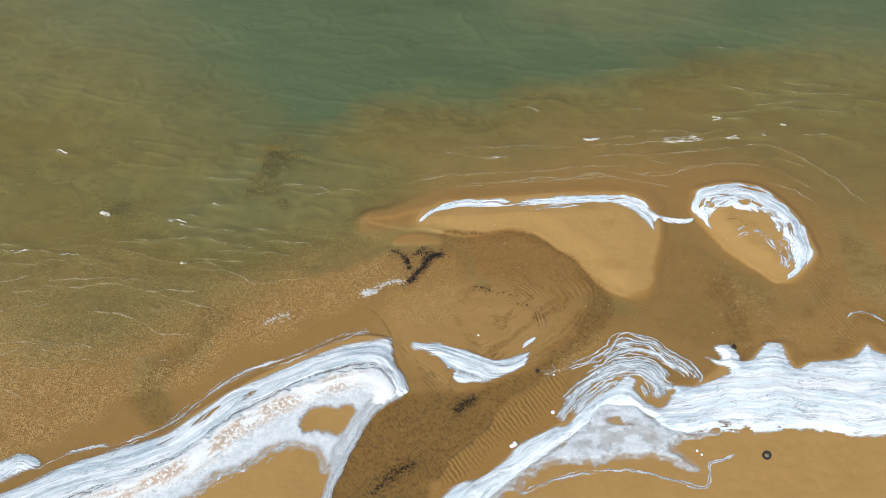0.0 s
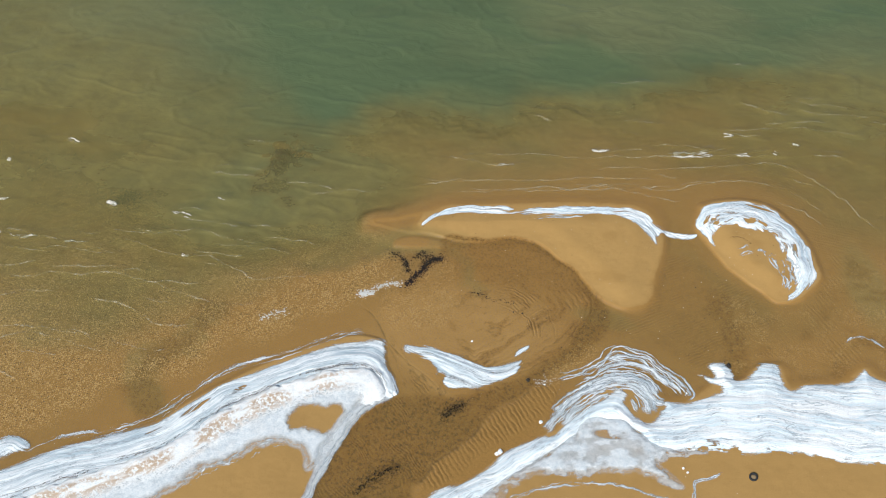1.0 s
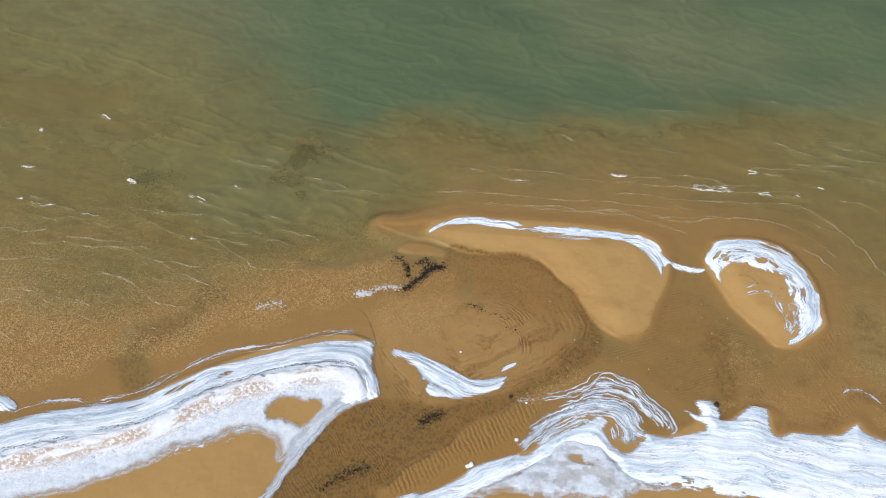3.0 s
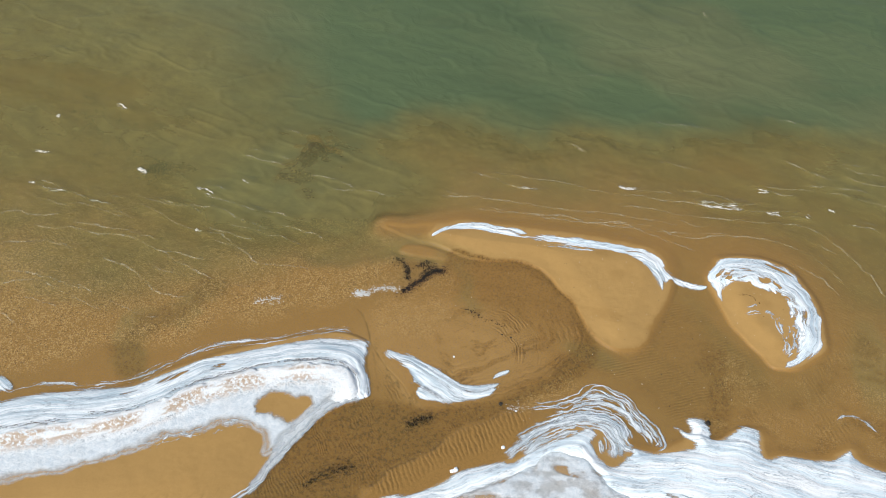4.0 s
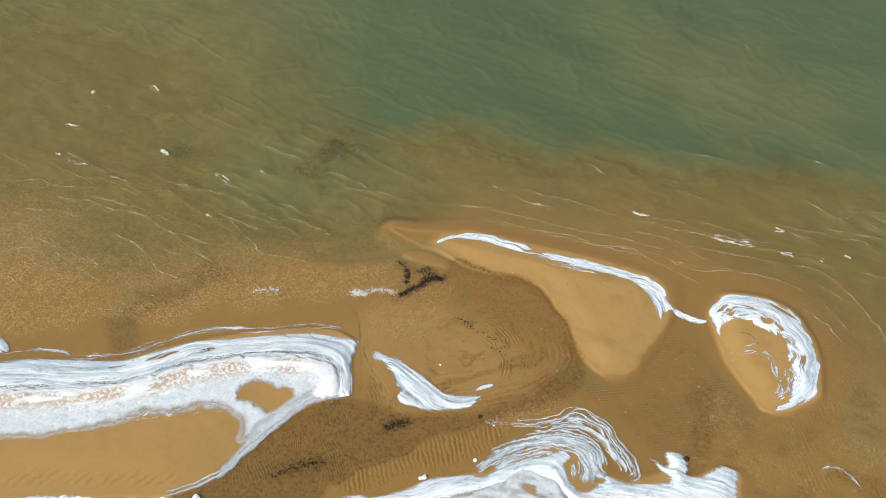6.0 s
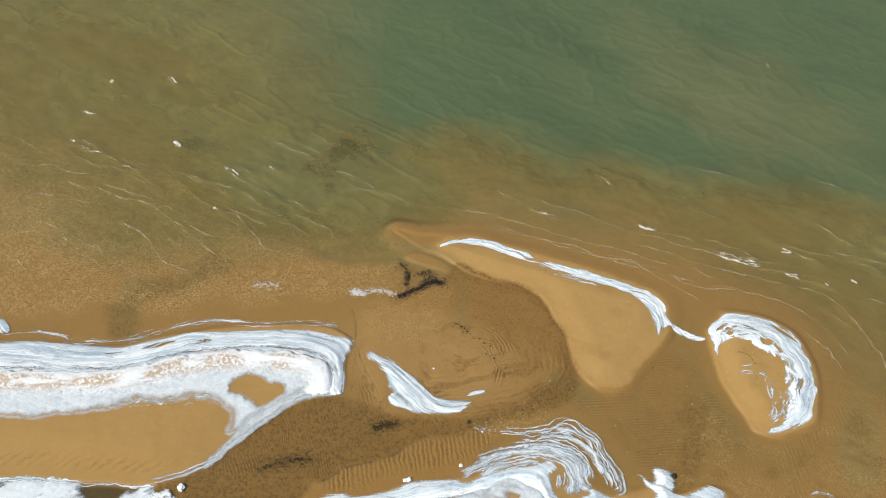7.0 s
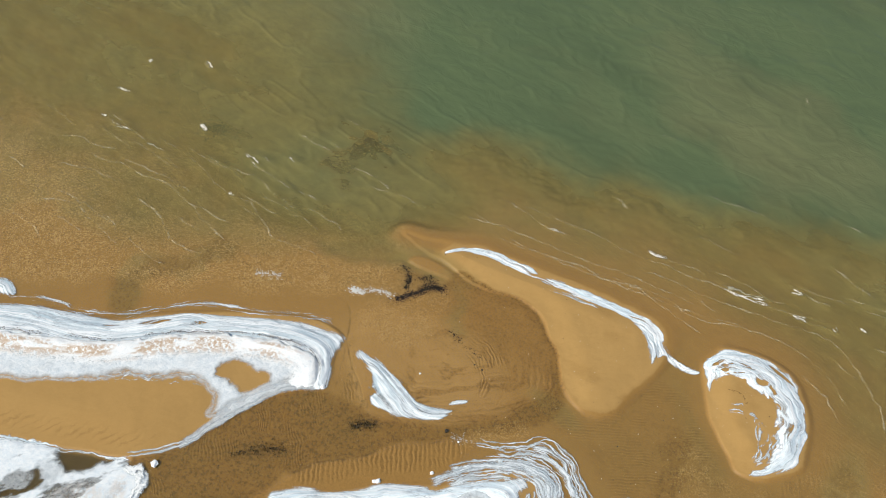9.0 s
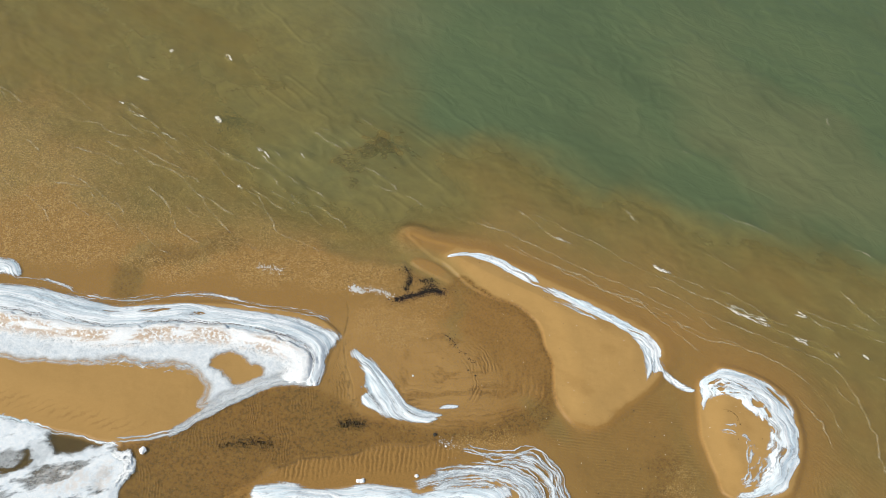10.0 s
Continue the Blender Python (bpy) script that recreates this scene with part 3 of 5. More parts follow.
EAST_CRUST = [(2.4, -16.2), (3.6, -14.6), (5.1, -12.8), (6.6, -11.5), (7.8, -10.1), (8.5, -9.0), (9.6, -8.7), (10.8, -9.0), (11.8, -9.8), (13.0, -10.2), (14.8, -10.4), (13.4, -10.72), (12.5, -10.95), (12.35, -11.3), (12.94, -11.75), (13.47, -12.39), (12.43, -12.32), (11.29, -12.09), (10.13, -12.24), (8.6, -12.42), (7.07, -12.71), (5.73, -13.03), (4.9, -13.8), (4.3, -14.4), (3.4, -15.6)]
BANK_FLAT = [(0.07, -15.72), (0.46, -14.86), (0.82, -13.63), (1.56, -12.37), (2.86, -11.31), (3.38, -10.31), (4.18, -9.02), (6.21, -7.29), (7.23, -6.68), (7.53, -7.17), (6.96, -8.58), (6.76, -10.25), (4.5, -12.03), (3.05, -13.63), (1.48, -14.72)]
BANK = [(0.86, -13.72), (1.59, -12.46), (2.92, -11.37), (3.56, -10.03), (4.94, -8.59), (6.36, -7.34), (6.95, -7.64), (6.39, -9.03), (5, -10.46), (3.91, -11.45), (2.85, -12.54), (1.55, -13.81)]
GRIT_D = [(6.35, -6.75), (7.22, -5.44), (8.26, -4.45), (9.01, -4.75), (8.11, -6.08), (7.09, -7.04)]
SPIT_EDGE = [(-6.57, -18.33), (-5.56, -17.39), (-4.62, -16.1), (-4.21, -15.26), (-4.06, -14.4), (-3.78, -13.51), (-3.54, -12.55), (-3.16, -11.74), (-2.88, -10.99), (-2.41, -10.27), (-1.65, -9.56), (-1.2, -9.2)]
DIM = [(-7.79, -1.24), (-5.83, 0.5), (-3.71, 1.43), (-2.06, 1.86), (-0.53, 1.83), (1.28, 1.27), (0.3, 0.41), (-1.2, 0.43), (-2.63, 0.02), (-4.78, -1.09), (-6.92, -1.94)]
WEED_CLUMPS = [(-1.93, -0.62), (-2.67, -0.08), (-1.27, 0.09), (-0.81, -0.03), (-1.35, -1.35), (-1.6, -1.95), (-0.15, 0.0), (-0.95, -0.95), (-0.55, -0.25)]
CRUST_LIP = [(-14.48, -18.83), (-13.52, -17.59), (-12.02, -16.59), (-11.14, -15.64), (-10.07, -15.23), (-8.93, -14.3), (-7.67, -13.49), (-6.56, -12.73), (-5.53, -12.51)]
SLAB_GREY = [(-9.52, -20.86), (-8.91, -19.95), (-8.07, -20.29), (-7.89, -21.15), (-8.28, -21.87), (-8.97, -21.83)]


# ---- the ground: one sheet to the horizon ----
def stretched_axis(lo, hi, step, fine_lo=0.0, fine_hi=0.0):
    """Even steps from lo to hi, finer between the two last, then ever longer to the horizon."""
    core = np.arange(lo, hi + step / 2, step)
    if fine_hi > fine_lo:
        core = np.concatenate([core[core < fine_lo - step / 2], np.arange(fine_lo, fine_hi, step * 0.55), core[core >= fine_hi]])
    far = step * np.cumsum(1.45 ** np.arange(1, 26))
    return np.concatenate([lo - far[::-1], core, hi + far])


def sheet(name, xs, ys, z, material, attributes, keep=None):
    """A grid mesh over the axes xs, ys with heights z; keep: the quads that stay."""
    nx, ny = len(xs), len(ys)
    gx, gy = np.meshgrid(xs, ys)
    co = np.stack([gx.ravel(), gy.ravel(), z.ravel()], 1).astype(np.float32)
    i = (np.arange(ny - 1)[:, None] * nx + np.arange(nx - 1)[None, :])
    quads = np.stack([i, i + 1, i + nx + 1, i + nx], -1)
    quads = quads[keep] if keep is not None else quads.reshape(-1, 4)
    used = np.unique(quads)
    remap = np.zeros(nx * ny, np.int64)
    remap[used] = np.arange(len(used))
    quads, co = remap[quads], co[used]
    me = bpy.data.meshes.new(name)
    me.vertices.add(len(co))
    me.vertices.foreach_set("co", co.ravel())
    me.loops.add(quads.size)
    me.loops.foreach_set("vertex_index", quads.ravel().astype(np.int32))
    me.polygons.add(len(quads))
    me.polygons.foreach_set("loop_start", np.arange(0, quads.size, 4, dtype=np.int32))
    me.update(calc_edges=True)
    me.polygons.foreach_set("use_smooth", np.ones(len(quads), bool))
    for key, value in attributes.items():
        layer = me.attributes.new(key, "FLOAT", "POINT")
        layer.data.foreach_set("value", np.asarray(value, np.float32).ravel()[used])
    me.materials.append(material)
    return new(name, me)


GX, GY = stretched_axis(-42, 31, 0.1, -6, 12), stretched_axis(-28, 44, 0.1, -16, 6)
X, Y = np.meshgrid(GX, GY)
wob_x, wob_y = 0.18 * fbm(X / 1.7, Y / 1.7, 3, 3), 0.18 * fbm(X / 1.7, Y / 1.7, 9, 3)
XW, YW = X + wob_x, Y + wob_y

deep = zone(DEEP, X + 0.9 * fbm(X / 3, Y / 3, 20, 5, 0.6), Y + 0.9 * fbm(X / 3, Y / 3, 25, 5, 0.6), 12.0)
bar, isle = zone(BAR_SAND, X + 0.3 * wob_x, Y + 0.3 * wob_y) - 0.04, zone(ISLAND, X + 0.4 * wob_x, Y + 0.4 * wob_y) - 0.03
west, east = zone(WEST_BEACH, X, Y), zone(EAST_BEACH, X, Y)
delta, channel = zone(DELTA, XW, YW), zone(CHANNEL, XW, YW)
pool, gravel = zone(POOL, XW, YW), zone(GRAVEL, XW + 2 * wob_x, YW + 2 * wob_y)
hump = zone(HUMP, X, Y)

SHORE_X, SHORE_Y = (-60, -22, -10, -3, 3, 12, 16, 19, 23, 60), (-26, -13, -5, 1.5, 5, 6.5, 6.0, 4.6, 3.0, 0.0)
# distance seawards of the shore gives the slope of the bed
seaward = np.clip(Y - np.interp(X, SHORE_X, SHORE_Y), -6, 40)
bed = -0.045 - 0.026 * np.clip(seaward, 0, 14) - 0.016 * np.clip(seaward, 0, 40)
spread = 4.5 * ramp(-7, -14, X)
bed -= 0.95 * ramp(0.0, 1.0, (deep + 1.3 + spread) / (4.9 + 2 * spread))
bed += 0.11 * fbm(X / 3.6, Y / 2.4, 31, 5, 0.6) * ramp(-1, 6, seaward)
bed += 0.26 * ramp(-15, -25, X) * ramp(16, 6, Y)
bed -= 0.34 * spot(X, Y, -9.5, 2.8, 6.5, 3.4, 25)
dim = zone(DIM, XW, YW)
bed -= 0.13 * ramp(-0.5, 0.7, dim)
fd, fu, fs = strip(DARK_FAR, XW, YW, 4.0)
smudge = 0.9 * ramp(2.0, 0.0, fd + 1.5 * fbm(X / 0.9, Y / 0.9, 79, 5, 0.65))
bed = bed + (np.maximum(bed, -0.40) - bed) * ramp(0.15, 0.9, smudge)
bed = np.minimum(bed, -0.05)
bed = bed + (np.maximum(bed, -0.065) - bed) * ramp(-1.5, -0.6, bar)
Z = bed
Z = np.where(pool > -3, Z + (-0.075 - Z) * ramp(-1.2, 0.8, pool), Z)
Z = Z + (-0.015 - Z) * ramp(-0.5, 0.5, delta) + 0.0
Z = Z + (-0.075 - Z) * ramp(-0.35, 0.45, channel)
Z = Z + (-0.012 - Z) * ramp(-0.14, 0.12, hump) * 0.9
Z = Z + (-0.035 - Z) * 0.75 * ramp(-0.35, 0.4, gravel) * (Z < -0.035)
land = np.maximum(np.maximum(bar, isle), np.maximum(west, east))
Z = Z + (np.minimum(-0.05 + 0.04 * isle, -0.05) - Z) * 0.85 * ramp(-2.95, -1.0, isle) * (1 - 0.85 * ramp(-0.4, 0.4, pool))
lagoon = np.maximum(np.maximum(delta, pool), channel)
foot = 0.22 - 0.03 * ramp(3.0, 0.0, X) * ramp(-7.0, -3.0, X) - 0.08 * ramp(-0.6, -0.1, pool) - 0.08 * ramp(-0.5, -0.2, delta) + 0.65 * ramp(-0.6, -2.0, lagoon) * (1 - 0.85 * ramp(1.5, 0.0, X) * ramp(2.6, 2.0, Y - 0.25 * (X + 3))) + 0.55 * ramp(9.8, 11.3, X) * ramp(13.2, 12.4, X) * ramp(-4.5, -2.0, Y)
foot = foot * (1 - 0.6 * ramp(-1.0, -0.3, isle))
Z = Z + (0.05 - Z) * ramp(0.0, 1.0, (land + foot) / (foot + 0.08))
slab_water = zone(SLAB, X, Y)
Z = Z + (-0.11 - Z) * ramp(-0.12, 0.12, slab_water)
Z += 0.13 * ramp(0.0, 1.6, bar) + 0.20 * ramp(0.0, 1.5, isle) + 0.22 * ramp(0.0, 2.5, west) + 0.25 * ramp(0, 3.5, east)
back = np.clip(-24 - Y, 0, 200)
Z += 0.02 * np.minimum(back, 60)
Z = np.where((seaward > 30) & (np.abs(X) > 60), np.minimum(Z, -0.6), Z)
Z = Z + (-0.022 - Z) * ramp(-1.4, -2.2, X) * ramp(-0.3, 0.1, bar)
# the scarp: a low step that the runoff has cut
sd, su, ss = strip(SCARP, X, Y)
Z -= 0.02 * ramp(0.06, 0.0, sd)
Z += 0.012 * fbm(X / 0.7, Y / 0.7, 40, 4) * ramp(-1.0, 0.2, np.maximum(land, delta))

# ripple marks: phase and strength, family by family
flats = ramp(-0.15, 0.35, zone(BANK_FLAT, XW, YW))
Z = Z + (0.012 - Z) * flats * ramp(0.3, -0.1, land)
rip_bank = ramp(-0.35, 0.15, zone(BANK, XW, YW)) * ramp(-0.9, 0.1, fbm(X / 1.2, Y / 1.2, 50, 3))
rip_bed = 0.38 * ramp(-0.1, 0.25, channel) * ramp(0.1, 0.6, fbm(X / 1.3, Y / 1.3, 58, 4))
rip_delta = ramp(0.02, 0.3, delta) * ramp(3.6, 2.2, delta) * ramp(1.5, 3.5, X) * ramp(0.5, -1.8, Y) * ramp(-0.5, 0.3, fbm(X / 2, Y / 2, 61, 2))
rip_fan = 0.5 * ramp(0.0, 0.4, zone(RILLS, XW, YW)) * ramp(-0.2, 0.4, fbm(X / 0.8, Y / 0.8, 68, 3))
rip_west = 0.5 * ramp(0.3, 0.9, west) * ramp(2.0, 1.0, west) * ramp(-15.5, -17.5, Y)
arc = np.hypot(X - 3.3, (Y + 4.7) * 0.95) + 0.12 * fbm(X / 1.3, Y / 1.3, 66, 3)
turn = np.arctan2(Y + 4.7, X - 3.3)
rip_arc = 0.8 * ramp(1.5, 2.1, arc) * ramp(3.9, 3.0, arc) * ramp(-0.9, -0.4, turn) * ramp(1.7, 1.1, turn) * ramp(-0.35, 0.25, fbm(turn * 2.5, arc / 0.5, 67, 3)) * ramp(0.0, 0.3, delta)
rip_shoal = 0.16 * ramp(0.0, -0.5, land) * ramp(-0.6, 0.6, seaward) * ramp(9, 5, seaward) * ramp(-4.5, -2.5, X) * ramp(-0.5, 0.4, fbm(X / 1.8, Y / 1.4, 64, 3))
rip_pool = 0.40 * ramp(-0.5, 0.6, pool) * ramp(-0.1, 0.5, fbm(X / 1.6, Y / 1.6, 65, 3)) * ramp(0.0, -0.4, land)
east_flat = ramp(16.5, 18.5, X) * ramp(34, 28, X) * ramp(5.0, 3.0, Y) * ramp(-7.5, -5.5, Y) * ramp(-0.1, -0.5, land)
rip_east = 0.32 * east_flat * ramp(-0.2, 0.4, fbm(X / 1.5, Y / 1.5, 69, 3))
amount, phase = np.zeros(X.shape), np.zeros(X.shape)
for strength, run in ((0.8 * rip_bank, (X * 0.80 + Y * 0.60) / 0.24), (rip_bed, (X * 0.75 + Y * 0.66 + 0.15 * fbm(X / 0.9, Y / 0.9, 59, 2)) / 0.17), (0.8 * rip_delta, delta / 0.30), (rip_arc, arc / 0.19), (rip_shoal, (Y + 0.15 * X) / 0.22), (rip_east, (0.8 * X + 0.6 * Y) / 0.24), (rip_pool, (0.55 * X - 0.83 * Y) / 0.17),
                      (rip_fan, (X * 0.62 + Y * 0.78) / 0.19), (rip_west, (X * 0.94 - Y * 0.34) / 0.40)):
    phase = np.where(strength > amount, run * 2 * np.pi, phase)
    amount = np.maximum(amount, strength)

wet = np.clip(ramp(0.056, 0.030, Z) * 0.92, 0, 1)
wet = np.maximum(wet, 0.22 * ramp(0.22, 0.0, np.maximum(bar, isle)) * (land > -0.5))
rd, ru, rs = strip(FAN_RIM, XW, YW)
wet = wet * (1 - 0.55 * ramp(0.30, 0.05, rd)) * (1 - 0.06 * flats)
wet = np.maximum(wet, 0.9 * ramp(-0.3, -0.05, delta) * ramp(0.03, -0.03, bar))
wet = wet * (1 - 0.52 * spot(X, Y, 1.9, -4.8, 4.4, 2.6, 10)) * (1 - 0.12 * ramp(-0.15, 0.15, hump))
moss = 0.9 * ramp(-0.5, 4.0, seaward) * ramp(-0.3, -1.5, land) * (1 - 0.5 * ramp(4, 14, X)) * (1 - 0.6 * ramp(-2.95, -1.2, isle)) * (1 - 0.6 * ramp(-0.4, 0.4, gravel))
moss = np.maximum(moss, 0.8 * ramp(-0.6, 0.4, dim)) * ramp(0.1, -0.2, hump)
ad, au, as_side = strip(SILT_A, XW, YW, 4.0)
moss = np.maximum(moss, 0.9 * ramp(1.3, 0.2, ad + 0.5 * fbm(X / 0.9, Y / 0.9, 71, 3)))
moss = np.maximum(moss, 0.6 * ramp(-2.4, -0.4, isle) * ramp(-0.3, 0.6, pool) * ramp(0.0, -0.15, isle))
moss = np.maximum(moss, 0.85 * spot(X + 0.6 * wob_x, Y + wob_y, 23.5, 1.6, 1.1, 2.6, 15))
flow_d, flow_u, flow_s = strip([(-0.6, 1.2), (0.74, 0.49), (1.47, -0.26), (1.64, -1.35), (2.3, -1.95)], XW, YW)
moss = np.maximum(moss, 0.75 * ramp(0.75, 0.1, flow_d + 0.3 * fbm(X / 0.6, Y / 0.6, 92, 3)) * ramp(0.0, -0.2, bar))
moss = np.maximum(moss, 0.8 * spot(XW, YW, 9.3, -2.75, 1.5, 0.6, -8) * ramp(0.0, -0.3, bar))
silt_and_shade = 0.78 * ramp(-0.4, 0.2, channel) * (1 - flats)
for line, width, much in ((SILT_A, 1.3, 0.55), (SILT_B, 1.6, 0.6), (WEED, 0.9, 0.5)):
    d, u, s = strip(line, XW, YW, 4.0)
    silt_and_shade = np.maximum(silt_and_shade, much * ramp(width, 0.1, d + 0.6 * fbm(X / 0.9, Y / 0.9, 70, 3)))
silt_and_shade = np.maximum(silt_and_shade, 0.22 * flats)
silt_and_shade = np.maximum(silt_and_shade, 0.22 * ramp(-0.5, 0.5, pool) * ramp(-0.5, 0.4, fbm(X / 3, Y / 3, 72, 3)))
silt_and_shade = np.maximum(silt_and_shade, 0.12 * ramp(-0.2, 0.6, delta) * ramp(-0.3, 0.5, fbm(X / 2.5, Y / 2.5, 73, 3)))
silt_and_shade = np.maximum(silt_and_shade, 0.62 * ramp(-0.1, 0.3, delta) * ramp(1.3, 0.1, delta + 0.35 * fbm(X / 1.2, Y / 1.2, 75, 3)) * ramp(-2.5, 0.5, X + Y))
silt_and_shade = np.maximum(silt_and_shade, 0.40 * east_flat * ramp(0.0, 0.5, fbm(X / 1.8, Y / 1.2, 74, 4)))
sweep = np.arctan2(Y + 3.0, X - 2.5)
silt_and_shade = np.maximum(silt_and_shade, 0.5 * ramp(0.0, 0.5, delta) * ramp(0.0, 0.6, fbm(sweep * 2.2, delta / 0.35, 76, 4)) * ramp(0.0, 2.0, X))
silt_and_shade = np.maximum(silt_and_shade, 0.42 * ramp(0.0, 0.3, delta) * ramp(-3.2, -0.3, Y + 0.8 * fbm(X / 1.6, Y / 1.6, 81, 3)) * ramp(-1.0, 1.0, X))
# delta's edge along the bar: shade and wetness painted as a dark line
silt_and_shade = np.maximum(silt_and_shade, 0.85 * ramp(0.32, 0.0, np.abs(delta - 0.05)) * ramp(-2.2, -0.5, X * 0.4 + Y) * ramp(-0.8, -0.1, bar))
# scarp step, bank rim and rills: their shade painted near black
shade_and_dark_bed = 0.55 * ramp(0.04, 0.0, sd + 0.02 * fbm(X / 0.5, Y / 0.5, 77, 2)) * ramp(0.0, 0.4, su) * ramp(5.0, 1.5, su)
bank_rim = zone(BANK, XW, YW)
shade_and_dark_bed = np.maximum(shade_and_dark_bed, 0.55 * ramp(0.16, 0.0, np.abs(bank_rim + 0.05)) * ramp(-0.1, 0.4, fbm(X / 0.3, Y / 0.3, 89, 3)) * ramp(-0.1, 0.2, channel + 0.3))
rills = zone([(-2.9, -4.6), (-2.0, -5.6), (-1.0, -6.5), (0.3, -7.3), (1.6, -8.5), (0.6, -8.9), (-0.9, -8.6), (-1.5, -7.4), (-2.2, -6.0)], XW, YW)
braid = fbm((X * 0.78 + Y * 0.62) / 0.22, (X * 0.62 - Y * 0.78) / 1.3, 88, 3)
shade_and_dark_bed = np.maximum(shade_and_dark_bed, 0.5 * ramp(-0.1, 0.25, rills) * ramp(0.13, 0.0, np.abs(braid)))
shade_and_dark_bed = np.maximum(np.maximum(shade_and_dark_bed, 0.95 * ramp(0.0, 0.3, smudge)), 0.92 * ramp(-0.05, 0.3, slab_water))
speckle = ramp(-0.5, 0.5, fbm(X / 0.8, Y / 0.8, 83, 4))
grit = np.maximum(ramp(-0.8, 0.8, gravel), 0.75 * ramp(-0.8, 0.5, zone(GRIT_B, XW, YW)) * speckle)
grit = np.maximum(grit, 0.12 * ramp(-0.8, 0.8, pool) * speckle)
grit = np.maximum(grit, 0.42 * east_flat * speckle)
grit = np.maximum(grit, 0.5 * ramp(-0.6, 0.5, zone(GRIT_C, XW, YW)))
grit = np.maximum(grit, 0.7 * ramp(-0.4, 0.3, zone(GRIT_D, XW, YW)))
grit = np.maximum(grit, (0.22 + 0.66 * ramp(0, -8, X)) * ramp(-1.5, 1, seaward) * ramp(18, 8, seaward))
grit = np.maximum(grit * ramp(-0.2, -0.6, land) * ramp(0.1, -0.3, hump), 0.08)
wet = np.maximum(wet, 0.35 * ramp(0.1, 0.8, fbm(X / 1.9, Y / 1.4, 78, 4)) * (land > 0))

ground = tagged(sheet("ground", GX, GY, Z, SAND, {"wet": wet, "silt_and_shade": silt_and_shade, "grit": grit, "ripple": amount, "phase": phase, "moss": moss, "shade_and_dark_bed": shade_and_dark_bed}),
                "orange sand flats with wet channels and ripple marks", "beach", kind="structure")


def height_at(x, y):
    """The ground's height, between the grid's points."""
    fx, fy = np.interp(x, GX, np.arange(len(GX))), np.interp(y, GY, np.arange(len(GY)))
    i, j = np.minimum(fx.astype(int), len(GX) - 2), np.minimum(fy.astype(int), len(GY) - 2)
    a, b = fx - i, fy - j
    return (Z[j, i] * (1 - a) + Z[j, i + 1] * a) * (1 - b) + (Z[j + 1, i] * (1 - a) + Z[j + 1, i + 1] * a) * b


# ---- the sea ----
# crests: lines that the swell runs along, and whether they break white
CRESTS_WEST = [
    ([(-26.2, -4.9), (-24.9, -4.1), (-23.7, -4), (-22.1, -3.4)], 0),
    ([(-25.5, -1.9), (-24.9, -1.7)], 1),
    ([(-24.8, -1.7), (-23.9, -2), (-22.6, -1.7)], 1),
    ([(-21.6, -1.9), (-20.8, -1.9), (-19.7, -1.7)], 1),
    ([(-26.6, 0.4), (-25.2, 0.7)], 1),
    ([(-23.9, 5.8), (-22.7, 5.5)], 1),
    ([(-26.8, 3.6), (-26.4, 3.6)], 1),
    ([(-16.1, 1.1), (-15.4, 1), (-14.3, 0.8)], 1),
    ([(-13.7, 2.5), (-12.8, 2.5)], 1),
    ([(-20, 1.2), (-19, 1.1)], 1),
    ([(-14.6, -1.9), (-13.9, -2)], 1),
]
CRESTS_SHOAL = [
    ([(-20.6, -4.2), (-19.6, -4), (-18.4, -3.6), (-17.6, -3.5), (-16.1, -3.9), (-14.8, -4.2), (-13.1, -4.6), (-11.7, -4.9), (-10.2, -4.7), (-9.4, -4.5)], 0),
    ([(-18.7, -5.4), (-17.5, -5.6), (-16.3, -5.7), (-14.6, -6.5), (-13.4, -6.5), (-12.3, -6.3)], 0),
    ([(-18.6, -1.3), (-17.2, -1.4), (-15.8, -1.8), (-14.2, -2)], 0),
    ([(-17.8, -0.4), (-16.3, -0.4), (-13.9, 0), (-12.2, -0.3), (-10, -0.4)], 0),
    ([(-14.3, -1.9), (-12.9, -1.8), (-11.4, -2.4), (-10.1, -2.9), (-8.8, -2.7), (-6.8, -2.3)], 0),
]
CRESTS_GRAVEL = [
    ([(-24.9, -6.7), (-23.1, -6), (-21.7, -5.4), (-20.1, -5.4)], 0),
    ([(-23.8, -8.2), (-22.2, -7.8), (-20.4, -7.7), (-17.8, -7.6)], 0),
    ([(-20, -8.3), (-18.3, -8.5), (-16.1, -8.9)], 0),
    ([(-16.9, -7.9), (-14.5, -8.3), (-13.2, -8.1)], 0),
    ([(-23.2, -9.1), (-21.2, -8.1), (-19.6, -8.2)], 0),
    ([(-8.6, 3.6), (-7.5, 3.8), (-6.1, 4.2), (-4.5, 4.2)], 0),
]
CRESTS_NEAR = [
    ([(-13.2, 7.4), (-11.6, 7.3)], 0),
    ([(-1.1, 7.6), (0.3, 7.7), (2, 7.5), (3.5, 7.6)], 0),
    ([(2, 7.5), (3.6, 7.6)], 1),
    ([(7.5, 9.6), (8.2, 9.5), (9.2, 9.7)], 1),
    ([(12.3, 9.7), (14, 9.8), (15.4, 10.2)], 1),
    ([(15.6, 11.9), (16.5, 12)], 1),
    ([(16.3, 10.4), (17.5, 10.5)], 1),
    ([(18.6, 11), (19.1, 10.8)], 1),
    ([(19.8, 11.8), (20.4, 11.7)], 1),
    ([(8.6, 9.5), (10.2, 9.9), (11.4, 9.9)], 0),
    ([(-2.2, 5.7), (-0.7, 5.7), (1.2, 6.3)], 0),
]
